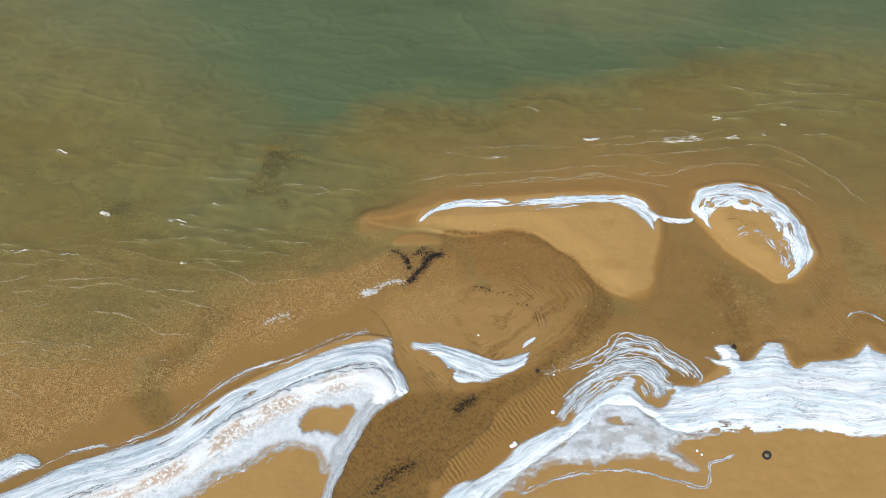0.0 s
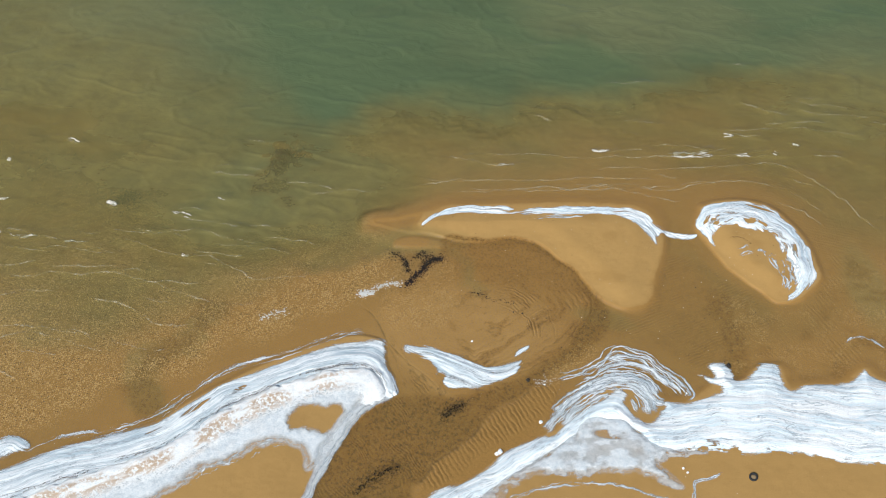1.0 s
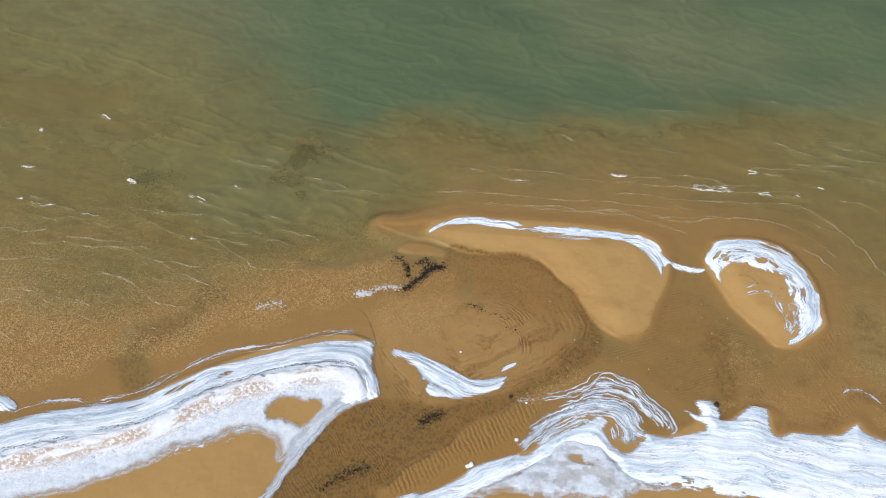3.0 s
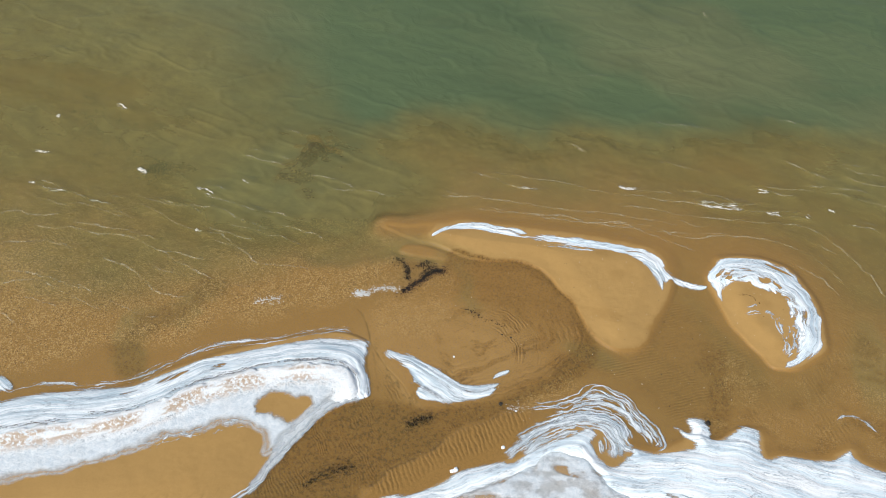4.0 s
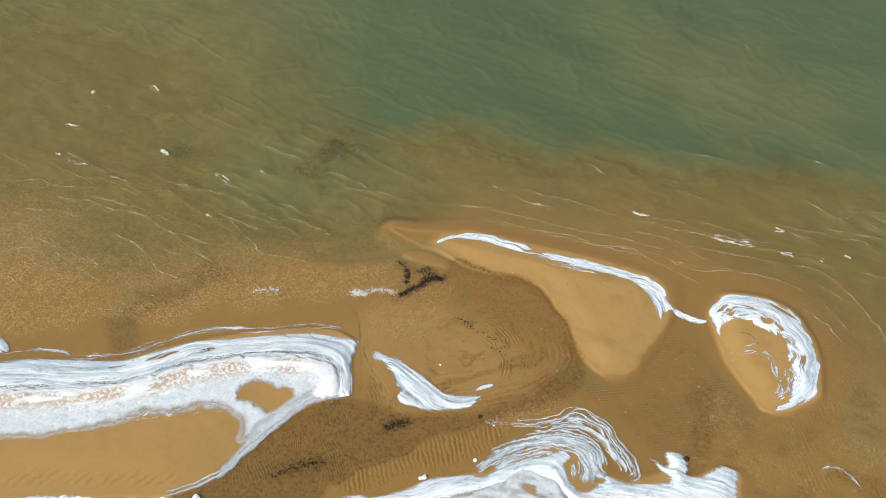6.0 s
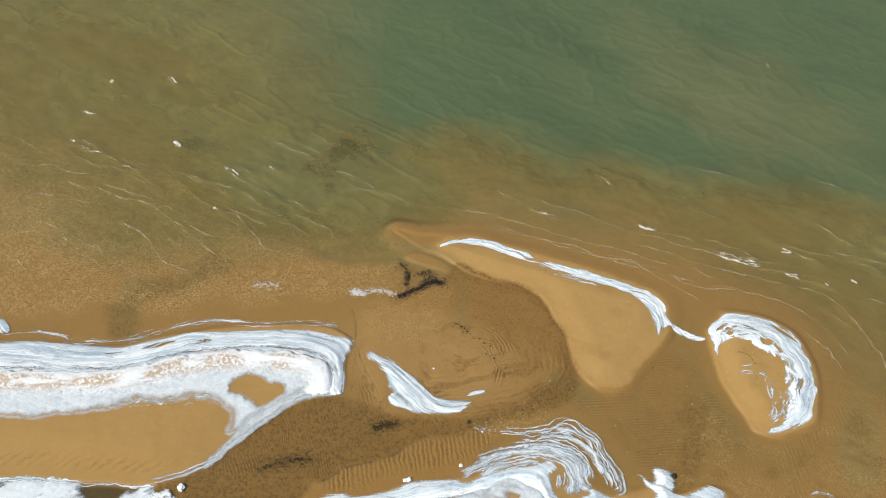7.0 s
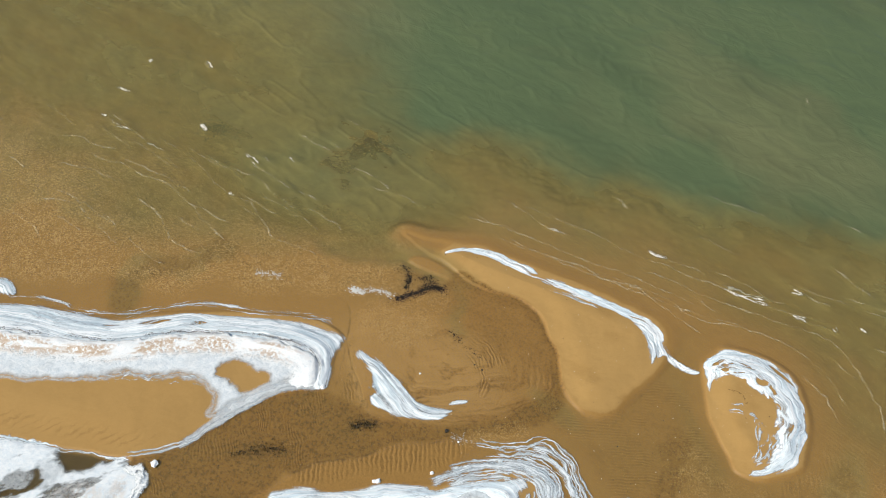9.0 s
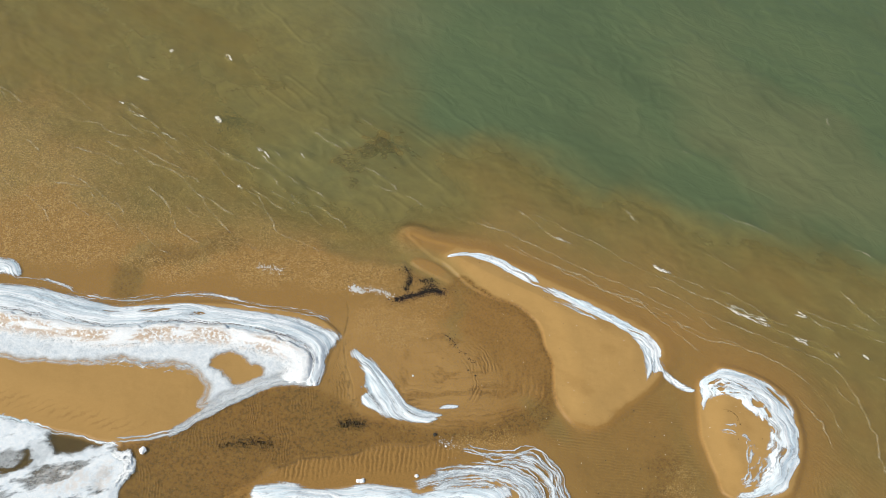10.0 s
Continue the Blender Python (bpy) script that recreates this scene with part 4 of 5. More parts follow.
CRESTS_BAR = [
    ([(0.5, 5.4), (2.5, 5.5), (5.1, 6.1), (7.1, 6.3)], 0),
    ([(6.7, 6.5), (8.3, 6.7), (10.3, 7.1)], 0),
    ([(11.4, 8.1), (13.4, 8)], 0),
    ([(16.5, 12), (18.1, 12.3)], 0),
    ([(17.5, 10.5), (18.7, 10.8)], 0),
    ([(16.5, 15.2), (18.4, 14.5), (20.1, 14.2)], 0),
    ([(19.8, 15.8), (22.1, 16.1)], 0),
    ([(18.1, 30.4), (20, 30.5)], 0),
    ([(9.4, 27.6), (10.2, 26.7)], 0),
    ([(3.3, 18.5), (5.2, 18.7)], 0),
    ([(14.8, 18.6), (17.6, 18.5)], 0),
]
CRESTS_EAST = [
    ([(5.3, 6.2), (7.1, 6.3), (8.6, 6.9), (10.3, 7.2), (11.6, 6.8), (12.7, 7), (14.5, 7.8), (15.9, 7.7)], 0),
    ([(12.1, 9.9), (13.5, 10), (15.1, 10.6)], 1),
    ([(15.2, 10.1), (17, 10.7), (18.8, 11.3)], 0),
    ([(8.4, 6.8), (10.2, 6.5), (12, 6.2), (13.4, 6.1)], 0),
    ([(15.8, 12.4), (17.4, 12.7), (19.3, 13.1)], 0),
    ([(18.4, 7.1), (19.8, 6.7), (21.6, 5.3)], 0),
    ([(19.4, 9.1), (20.4, 8.7), (21.6, 8.5)], 0),
]
WAVE_LINES = CRESTS_WEST + CRESTS_SHOAL + CRESTS_GRAVEL + CRESTS_NEAR + CRESTS_BAR + CRESTS_EAST
# further low crests between the drawn ones
r = random.Random(77)
for n in range(44):
    x = r.uniform(-34, -6) if n < 32 else r.uniform(4, 27)
    shore = float(np.interp(x, SHORE_X, SHORE_Y))
    y = max(shore, 6.0 if x > 12 else -99) + (r.uniform(2.0, 12) if n < 32 else r.uniform(3, 10))
    length, slope, bow = r.uniform(0.8, 2.6), r.gauss(-0.02, 0.08), r.uniform(-0.35, 0.1)
    WAVE_LINES.append(([(x + length * s, y + length * (slope * s + bow * (s * s - 0.5) * 0.5) + r.gauss(0, 0.06)) for s in (-1, -0.5, 0, 0.5, 1)], 0))

SHELF = [(-3.5, 3.4), (0, 4.9), (4, 5.5), (8, 6.2), (12, 6.7), (16, 7.9), (19, 7.9), (21.5, 6.2), (23.5, 3.8)]
for off, first, last in ((0.35, 1, 8), (1.1, 0, 5), (1.9, 3, 9), (3.0, 1, 6)):
    WAVE_LINES.append(([(x + 0.35 * off * max(0, x - 14) / 8 + r.gauss(0, 0.15), y + off + r.gauss(0, 0.16)) for x, y in SHELF[first:last]], 0))

SX, SY = stretched_axis(-42, 31, 0.15), stretched_axis(-28, 44, 0.15, -10, 13)
sx, sy = np.meshgrid(SX, SY)
s_depth = np.maximum(-height_at(sx, sy), 0.0)
along, across = sx * 0.99 - sy * 0.12, sx * 0.12 + sy * 0.99
near_sea = ramp(300, 80, np.abs(sx)) * ramp(300, 80, np.abs(sy))
swell = 0.015 * fbm(along / 2.2, (across + 0.8 * fbm(along / 5, across / 5, 82, 2)) / 1.05, 80, 3)
crest = 1 - np.abs(fbm((along + 2.0 * fbm(along / 4, across / 4, 86, 2)) / 4.0, across / 2.2, 85, 3))
s_z = (swell + 0.030 * ramp(0.82, 1.0, crest)) * ramp(0.03, 0.35, s_depth) * near_sea
for line, white in WAVE_LINES:
    d, u, s = strip(line, sx, sy, 1.2)
    rise = np.where(s > 0, ramp(0.55, 0.0, d), ramp(0.22, 0.0, d))
    s_z += (0.05 if white else 0.034) * rise * ramp(0.0, 0.6, u) * near_sea * ramp(0.02, 0.12, s_depth)
# sand stirred up in the deeper water; far left, sky reflection painted pale too
drift_x, drift_y = sx + 2.5 * fbm(sx / 5, sy / 4, 90, 5, 0.6), sy + 2.0 * fbm(sx / 5, sy / 4, 94, 5, 0.6)
plume_and_sheen = 0.5 * spot(drift_x, drift_y, 9.0, 23.0, 8.5, 4.0, -12) + 0.45 * spot(drift_x, drift_y, 30.0, 19.0, 9.0, 4.0, -8)
plume_and_sheen += 0.80 * ramp(-11, -24, drift_x) * ramp(6, 14, drift_y)
plume_and_sheen = np.clip(plume_and_sheen + 0.15 * ramp(0.05, 0.7, fbm(drift_x / 9, drift_y / 4.5, 97, 4)), 0, 0.9)
deep_enough = np.zeros((len(SY) - 1, len(SX) - 1), bool)
for a in (0, 1):
    for b in (0, 1):
        deep_enough |= (s_depth > 0.0)[a:len(SY) - 1 + a, b:len(SX) - 1 + b]
sea = tagged(sheet("water", SX, SY, s_z, WATER, {"depth": s_depth, "plume_and_sheen": plume_and_sheen}, deep_enough),
             "murky green shallow sea water with small waves", "water", kind="structure")


# ---- ice ----
def ice_sheet(name, label, points, thickness, category="ice", step=0.06, margin=0.4, material=None, group="", parent=None, kind=""):
    """points: what the sheet keeps to, for its box; thickness(x, y) gives height, cover, u, v, dirt."""
    p = np.array(points)
    lo, hi = p.min(0) - margin, p.max(0) + margin
    xs, ys = np.arange(lo[0], hi[0] + step, step), np.arange(lo[1], hi[1] + step, step)
    x, y = np.meshgrid(xs, ys)
    h, cover, u, v, dirt, rough = thickness(x, y)
    stay = cover > -0.35
    keep = stay[:-1, :-1] & stay[1:, :-1] & stay[:-1, 1:] & stay[1:, 1:]
    z = np.maximum(height_at(x, y), -0.004) + np.maximum(h, 0.006)
    ob = sheet(name, xs, ys, z, material or ICE, {"cover": cover, "flow_u": u, "flow_v": v, "dirt": dirt, "rough": rough}, keep)
    if parent is not None:
        ob.parent, ob.location = parent, -parent.location
        return tagged(ob, label)
    return tagged(ob, label, category, group, kind)


def banded(outline, spine, full=0.11, edge=0.5, lines=0.17, length=4.0, seed=100, soft=0.0, dirt_amount=0.0, holes=(), melt=None, apart=0.0, wave=0.0):
    """A sheet with bands that run along its spine and fray out at its rim."""
    def thickness(x, y):
        warp = 0.09 * fbm(x / 0.8, y / 0.8, seed + 7, 3)
        d = inside(bend(outline, True, 5), x + warp, y + warp)
        off, u, s = nearest(bend(spine, False, 8), x, y)
        v = off * s + 0.22 * fbm(u / 2.6, off / 1.4, seed + 3, 3) + wave * fbm(u / 0.75, off / 0.6, seed + 4, 3)
        streak = fbm(u / length, v / lines, seed, 3, 0.6)
        broad = fbm(u / (length * 1.6), v / (lines * 3.2), seed + 5, 2)
        rim = ramp(-0.12, edge, d)
        h = full * ramp(-0.1, 0.7, d) + 0.022 * streak + 0.03 * broad * rim
        cover = 1.45 * rim + 0.20 * streak + 0.12 * broad - 0.10 - soft - 0.8 * ramp(-0.02, -0.25, d)
        if apart:
            cover = cover - apart * ramp(0.15, 0.55, fbm(u / length, v / (lines * 1.7), seed + 11, 3, 0.5))
        for hole in holes:
            cover = cover - 1.5 * spot(x + 0.22 * broad, y + 0.10 * broad, *hole) * (0.45 + 0.55 * ramp(-0.5, 0.3, streak))
        if melt is not None:
            cover = cover - melt(x, y, u, v)
        dirt = dirt_amount * ramp(0.1, 0.7, fbm(u / 3, v / 0.5, seed + 9, 3))
        return h, np.clip(cover, -0.5, 1.5), u, v, dirt, np.ones(x.shape)
    return thickness


def crusted(outline, full=0.06, seed=200, front=None, hole=None, thin=None, rough=0.012, stained=0.0, edge=0.6, film=0.4, fade=0.0, fray=0.14, ridge=1.7, stain=None):
    """A lumpy crust, raised to a ridge along its front line."""
    def thickness(x, y):
        warp = fray * fbm(x / 0.7, y / 0.7, seed + 7, 4)
        d = inside(bend(outline, True, 5), x + warp, y - warp)
        lumps = fbm(x / 0.45, y / 0.45, seed, 4, 0.6)
        h = full * ramp(-0.05, 0.5, d) + rough * lumps
        cover = (1.0 - fade) * ramp(-0.10, edge, d) + 0.06 * lumps - 0.02 - 0.9 * ramp(0.0, -0.3, d) + 0.35 * ramp(0.25, 0.05, d) * (d > -0.1)
        dirt = np.zeros(x.shape)
        calm = np.full(x.shape, film)
        if front is not None:
            fd, fu, fs = nearest(bend(front, False, 6), x + 0.3 * warp, y)
            crag = fbm(fu / 1.1, fd / 0.4, seed + 11, 4, 0.45)
            h += 0.16 * ramp(-0.06, 0.12, d) * ramp(1.0, 0.05, fd) * (0.85 + 0.3 * crag)
            calm = film + (1 - film) * ramp(ridge, 0.5 * ridge, fd)
            cover = np.maximum(cover, 1.35 * ramp(ridge, 0.4 * ridge, fd) - 1.6 * ramp(0.0, -0.12, d))
            dirt = ramp(fu.max() - 1.5, fu.max() - 4.5, fu) * 0.85 * stained * ramp(0.12, 0.4, fd) * ramp(0.9 * ridge, 0.45 * ridge, fd) * ramp(-0.35, 0.25, fbm(fu / 1.6, fd / 0.35, seed + 13, 4))
        if stain is not None:
            dirt = stain(x, y)
        if thin is not None:
            cover = cover - thin(x, y)
        if hole is not None:
            cover = cover - 1.05 * ramp(-0.38, 0.30, hole(x + 0.6 * warp, y + 0.6 * warp) + 0.07 * lumps + 0.10 * fbm(x / 0.22, y / 0.22, seed + 17, 3))
        return h, np.clip(cover, -0.5, 1.4), x, y, dirt, calm
    return thickness


def ribbons(line, offsets, width=0.10, height=0.05, fray=0.5, seed=300, wander=0.12, top=1.1, even=1.3, calm=1.0):
    """Strands of ice beside one another along a line, frayed and broken."""
    def thickness(x, y):
        path_line = bend(line, False, 8)
        total = np.hypot(*np.diff(path_line, axis=0).T).sum()
        d, u, s = nearest(path_line, x, y)
        v = d * s + 0.07 * fbm(x / 0.6, y / 0.6, seed + 77, 3)
        cover = np.full(x.shape, -0.5)
        for k, (off, w) in enumerate(offsets):
            path = off + wander * fbm(u / (1.0 * even), u * 0 + 3.7 * k, seed + k, 4) + 0.035 * fbm(u / 0.28, u * 0 + 1.7, seed + 60, 2)
            wide = width * w * (0.45 + 0.85 * np.clip(0.5 + fbm(u / (0.8 * even), u * 0 + 5.1 * k, seed + 20 + k, 3), 0, 1.5))
            one = top - 0.95 * (np.abs(v - path) / np.maximum(wide, 0.03)) ** 1.3 - fray * ramp(0.0, 0.8, fbm(u / (0.7 * even), v / 0.22, seed + 40 + k, 3))
            cover = np.maximum(cover, one)
        reach = min(0.7, total / 3)
        cover = cover - 1.1 * (1 - ramp(0.0, reach, u) * ramp(0.0, reach, total - u))
        h = height * ramp(0.0, 0.45, cover)
        return h, np.clip(cover, -0.5, 1.3), u, v, np.zeros(x.shape), np.full(x.shape, calm)
    return thickness


def near_zone(points):
    loop = bend(points, True, 5)
    return lambda x, y: inside(loop, x, y)


def shelf(label, x, y):
    """The Empty that carries the parts of one ice shelf."""
    base = tagged(new("ice_shelf"), label, "shore ice")
    base.location = (x, y, 0)
    return base


front_line = bend(CRUST[1:14], False, 6)


def by_front(x, y, u, v):
    """The banded ice stays whole where the crust's ridge bounds it."""
    d, _, _ = nearest(front_line, x, y)
    return -1.3 * ramp(0.6, 0.2, d)


west_shelf = shelf("white banded shore ice and snow crust along the spit", -9, -11)
ice_sheet("banded_ice", "blue-white ice in thin flowing bands", ICE_BAND,
          banded(ICE_BAND, BAND_SPINE, seed=100, edge=0.4, lines=0.14, holes=[(-10.95, -11.4, 0.9, 0.16, 47), (-9.05, -10.05, 0.45, 0.13, 40), (-12.6, -12.9, 0.5, 0.1, 40)], melt=by_front), parent=west_shelf)
ice_sheet("snow_crust", "rough cream-white crust fading over sand", CRUST,
          crusted(CRUST, front=CRUST[1:14], hole=near_zone(CRUST_HOLE), seed=200, stained=1.0, fade=0.2, film=0.2), material=CRUST_ICE, parent=west_shelf)
ice_sheet("spit_veil", "thin milky film of ice along the edge of the spit", VEIL, crusted(VEIL, full=0.012, seed=370, film=0.22, edge=0.30, fade=0.36, fray=0.06, rough=0.006), step=0.045, material=CRUST_ICE, parent=west_shelf)
ice_sheet("spit_edge", "pale frozen stripe along the edge of the spit", SPIT_EDGE, ribbons(SPIT_EDGE, [(0.02, 1.0), (0.20, 0.8)], 0.10, 0.03, 0.15, 372, 0.03, 0.72, 3.0, 0.5), step=0.035, parent=west_shelf, margin=0.5)
ice_sheet("rippled_ice", "wavy thin ridges of frozen ripples", ZIGZAG, ribbons(ZIGZAG, [(0.0, 1.0), (0.16, 0.9), (0.32, 0.7), (-0.16, 0.9), (-0.30, 0.6)], 0.055, 0.02, 0.2, 376, 0.10, 0.75, 0.45), step=0.03, parent=west_shelf)
ice_sheet("outer_strand", "thin broken strand of ice", WEST_LINE, ribbons(WEST_LINE, [(0.0, 1.0), (-0.16, 0.5), (0.15, 0.45)], 0.12, 0.012, 0.35, 360, 0.10, 0.66, 1.6), parent=west_shelf, step=0.035)
# the ridge's thin shade line, laid on as a dark strip
ice_sheet("ridge_shade_line", "dark painted shade line between banded ice and crust", CRUST[1:14], ribbons(CRUST[1:14], [(0.04, 0.8), (0.16, 0.4)], 0.06, 0.26, 0.3, 380, 0.05, 0.85, 1.2), step=0.035, material=RIDGE_SHADE, parent=west_shelf)
ice_sheet("crust_lip", "thin wavy white lip of the crust", CRUST_LIP, ribbons(CRUST_LIP, [(0.0, 1.0), (0.20, 0.6), (-0.25, 0.4)], 0.11, 0.025, 0.5, 385, 0.16, 0.72, 0.4), step=0.035, parent=west_shelf)

east_shelf = shelf("broad white banded shore ice on the beach", 12, -8)
ice_sheet("banded_ice", "bright white ice in long flowing bands", EAST_ICE + EAST_ICE_B,
          banded(EAST_ICE + EAST_ICE_B, EAST_SPINE, seed=120, full=0.16, edge=0.36, lines=0.17, length=4.0, wave=0.08, melt=lambda x, y, u, v: 1.3 * ramp(-9.2, -10.1, y) * ramp(-0.1, 0.6, fbm(x / 0.5, y / 0.22, 129, 4)) * ramp(13, 14.5, x)), material=BRIGHT_ICE, parent=east_shelf)
ice_sheet("snow_crust", "thin grey crust fading over sand", EAST_CRUST,
          crusted(EAST_CRUST, full=0.10, seed=230, stained=0.0, fade=0.22, film=0.14, fray=0.22, edge=0.45, thin=lambda x, y: 0.55 * spot(x, y, 9.8, -10.0, 0.75, 0.26, 0) * ramp(-0.7, 0.2, fbm(x / 0.5, y / 0.4, 236, 3)) + 0.22 * ramp(-0.1, 0.6, fbm(x / 0.8, y / 0.5, 238, 4))), material=CRUST_ICE, parent=east_shelf)
for k, (line, wide) in enumerate(((CURL_A, 0.11), (CURL_B, 0.11), (CURL_C, 0.13), (CURL_D, 0.14), (CURL_E, 0.26), (CURL_F, 0.25), (CURL_G, 0.20), (POCKET, 0.10))):
    ice_sheet("curled_strand", "curled strand of ice over shallow water", line, ribbons(line, [(0.0, 1.0), (0.20, 0.55), (-0.16, 0.4)], wide * 1.55, 0.012 + 0.003 * k, 0.20, 400 + 30 * k, 0.10, 0.78, 1.1), parent=east_shelf, step=0.03)
ice_sheet("ice_film", "thin streaky grey film of ice over shallow water", CURL_D + CURL_F, banded(CURL_D + CURL_F[::-1], CURL_E, seed=460, full=0.01, edge=0.4, lines=0.13, soft=0.74, apart=0.3), parent=east_shelf)

fan_plate = near_zone(FAN_PLATE)
ice_sheet("ice_fan", "small fan-shaped sheet of white ice on wet sand", FAN, banded(FAN, FAN_SPINE, seed=140, full=0.08, edge=0.24, lines=0.13, length=3.0, soft=0.12, apart=0.5, melt=lambda x, y, u, v: 0.28 * ramp(-0.02, 0.22, fan_plate(x, y))), step=0.045)
ice_sheet("ice_sliver", "thin sliver of white ice on wet sand", SLIVER, banded(SLIVER, [SLIVER[0], SLIVER[2]], seed=150, full=0.04, edge=0.14, soft=0.2), step=0.035)
ice_sheet("ice_line", "hair-thin line of ice on wet sand", HAIR, ribbons(HAIR, [(0.0, 1.0)], 0.05, 0.01, 0.5, 590, 0.05, 0.5), kind="stuff", step=0.03)
bar_rim = tagged(new("ice_ribbon"), "white ice ribbon along the sand bar", "ice")
bar_rim.location = (6, 4.3, 0)
ice_sheet("strand", "white ice in close thin bands", RIM, banded(RIM, RIM_SPINE, seed=300, full=0.07, edge=0.14, lines=0.09, length=2.0, soft=0.05, apart=0.7, wave=0.07, melt=lambda x, y, u, v: 0.45 * ramp(3.0, 3.6, x) * ramp(4.4, 3.8, x) + 0.5 * ramp(0.1, -0.35, v) * ramp(0.0, 0.5, fbm(u / 1.1, v / 0.12, 306, 3))), step=0.035, margin=0.4, material=BRIGHT_ICE, parent=bar_rim)
ice_sheet("frayed_end", "frayed end of the ice ribbon", RIM_FRAY, banded(RIM_FRAY, RIM_TAIL, seed=310, full=0.05, edge=0.3, lines=0.10, length=2.0, soft=0.42, apart=0.7), step=0.035, margin=0.4, parent=bar_rim)
ice_sheet("thread", "thin thread of ice beside the ribbon", RIM_THREAD, ribbons(RIM_THREAD, [(0.0, 1.0), (0.12, 0.6)], 0.08, 0.02, 0.4, 312, 0.06, 0.8), step=0.03, parent=bar_rim)
isle_rim = tagged(new("ice_ribbon"), "white banded ice round the sand islet", "ice")
isle_rim.location = (17.5, 5, 0)
isle_gaps = [(17.75, 6.24, 0.85, 0.10, -12), (19.62, 3.2, 0.60, 0.11, -70), (14.7, 4.78, 0.16, 0.12, 60), (15.25, 4.66, 0.25, 0.10, 20),
             (16.99, 5.0, 0.30, 0.12, -20), (17.79, 4.93, 0.30, 0.10, -25)]
ice_sheet("strand", "thick white ice in wavy bands", ISLE_RIM, banded(ISLE_RIM, ISLE_SPINE, seed=330, full=0.09, edge=0.22, lines=0.15, length=1.7, soft=0.0, apart=0.6, wave=0.17, holes=isle_gaps, melt=lambda x, y, u, v: 0.75 * ramp(0.35, -0.5, v) * ramp(0.05, 0.45, fbm(u / 0.8, v / 0.22, 336, 4))), margin=0.4, step=0.035, material=BRIGHT_ICE, parent=isle_rim)
ice_sheet("frayed_edge", "grey frayed inner edge of the islet ice", ISLE_FRAY, ribbons(ISLE_FRAY, [(0.0, 1.0), (0.22, 0.8), (-0.25, 0.7)], 0.16, 0.02, 0.8, 340, 0.16, 0.75, 0.5), margin=0.7, step=0.035, parent=isle_rim)
ice_sheet("ice_fleck", "broken flecks of ice on the sand islet", FLECKS, ribbons(FLECKS, [(0.0, 1.0), (-0.17, 0.5)], 0.13, 0.02, 0.7, 350, 0.12, 0.75, 0.6), kind="stuff", step=0.03)
ice_sheet("ice_fleck", "broken flecks of ice on the sand islet", FLECKS_B, ribbons(FLECKS_B, [(0.0, 1.0)], 0.09, 0.02, 0.7, 355, 0.12, 0.6, 0.5), kind="stuff", step=0.03)
ice_sheet("ice_tongue", "small tongue of white ice on wet sand", WEST_TONGUE, banded(WEST_TONGUE, [(-26, -19.5), (-20.5, -14.8), (-18.6, -14.5)], seed=160, full=0.08, edge=0.4, soft=0.15, apart=0.4))
slab_pool = near_zone(POOL_A)
slab_thin = [near_zone(p) for p in (POOL_B, POOL_C, SLAB_GREY)]
slab = shelf("flat blue-grey ice with dark open pools", -9, -22)
ice_sheet("ice_plate", "blue-grey ice with thin dark patches", SLAB,
          crusted(SLAB, seed=250, hole=slab_pool, full=0.06, film=0.22, fade=0.05, edge=0.3, fray=0.22,
                  thin=lambda x, y: 0.62 * ramp(0.05, 0.6, fbm((x * 0.5 + y * 0.87) / 1.6, (x * 0.87 - y * 0.5) / 0.6, 255, 5, 0.6)) + 0.35 * ramp(-0.3, 0.25, slab_thin[2](x, y) + 0.35 * fbm(x / 0.35, y / 0.35, 257, 4)) + 0.6 * ramp(-0.3, 0.15, slab_thin[0](x, y) + 0.2 * fbm(x / 0.4, y / 0.4, 259, 3)) + 0.3 * ramp(-0.2, 0.15, slab_thin[1](x, y)) - 0.1,
                  stain=lambda x, y: 0.30 * np.maximum(spot(x, y, -6.6, -21.1, 1.2, 0.7, 40), spot(x, y, -5.2, -19.7, 0.35, 0.75, 30))), material=CRUST_ICE, parent=slab)
ice_sheet("crumbled_rim", "crumbled white rim of the ice plate", SLAB[7:13], ribbons(SLAB[7:13], [(-0.12, 1.0), (-0.36, 0.9)], 0.24, 0.08, 0.7, 525, 0.14, 1.0, 0.5), step=0.04, material=CRUST_ICE, margin=0.7, parent=slab)
ice_sheet("ice_margin", "thin white ice margin against the sand", SLAB[:9], ribbons(SLAB[:9], [(0.0, 1.0), (-0.1, 0.8)], 0.07, 0.03, 0.25, 520, 0.06, 1.0, 2.0), step=0.035, parent=slab)
ice_sheet("ice_line", "thin crusty line of ice across the beach sand", SHELL_LINE, ribbons(SHELL_LINE, [(0.0, 1.0), (0.10, 0.7)], 0.12, 0.02, 0.4, 540, 0.12, 0.75), kind="stuff", step=0.035)
ice_sheet("ice_line", "thin line of ice on the shallow flats", FAR_LINE, ribbons(FAR_LINE, [(0.0, 1.0)], 0.13, 0.02, 0.4, 560, 0.12, 0.7), kind="stuff", step=0.035)


# ---- things on the flats ----
def mesh_thing(name, verts, faces, material, smooth=True, parent=None, at=None):
    me = bpy.data.meshes.new(name)
    me.from_pydata([tuple(v) for v in verts], [], faces)
    me.materials.append(material)
    if smooth:
        me.polygons.foreach_set("use_smooth", np.ones(len(me.polygons), bool))
    ob = new(name, me)
    if parent is not None:
        ob.parent = parent
    if at is not None:
        ob.matrix_basis = at
    return ob


def ground_z(x, y):
    return float(height_at(np.array([x]), np.array([y]))[0])


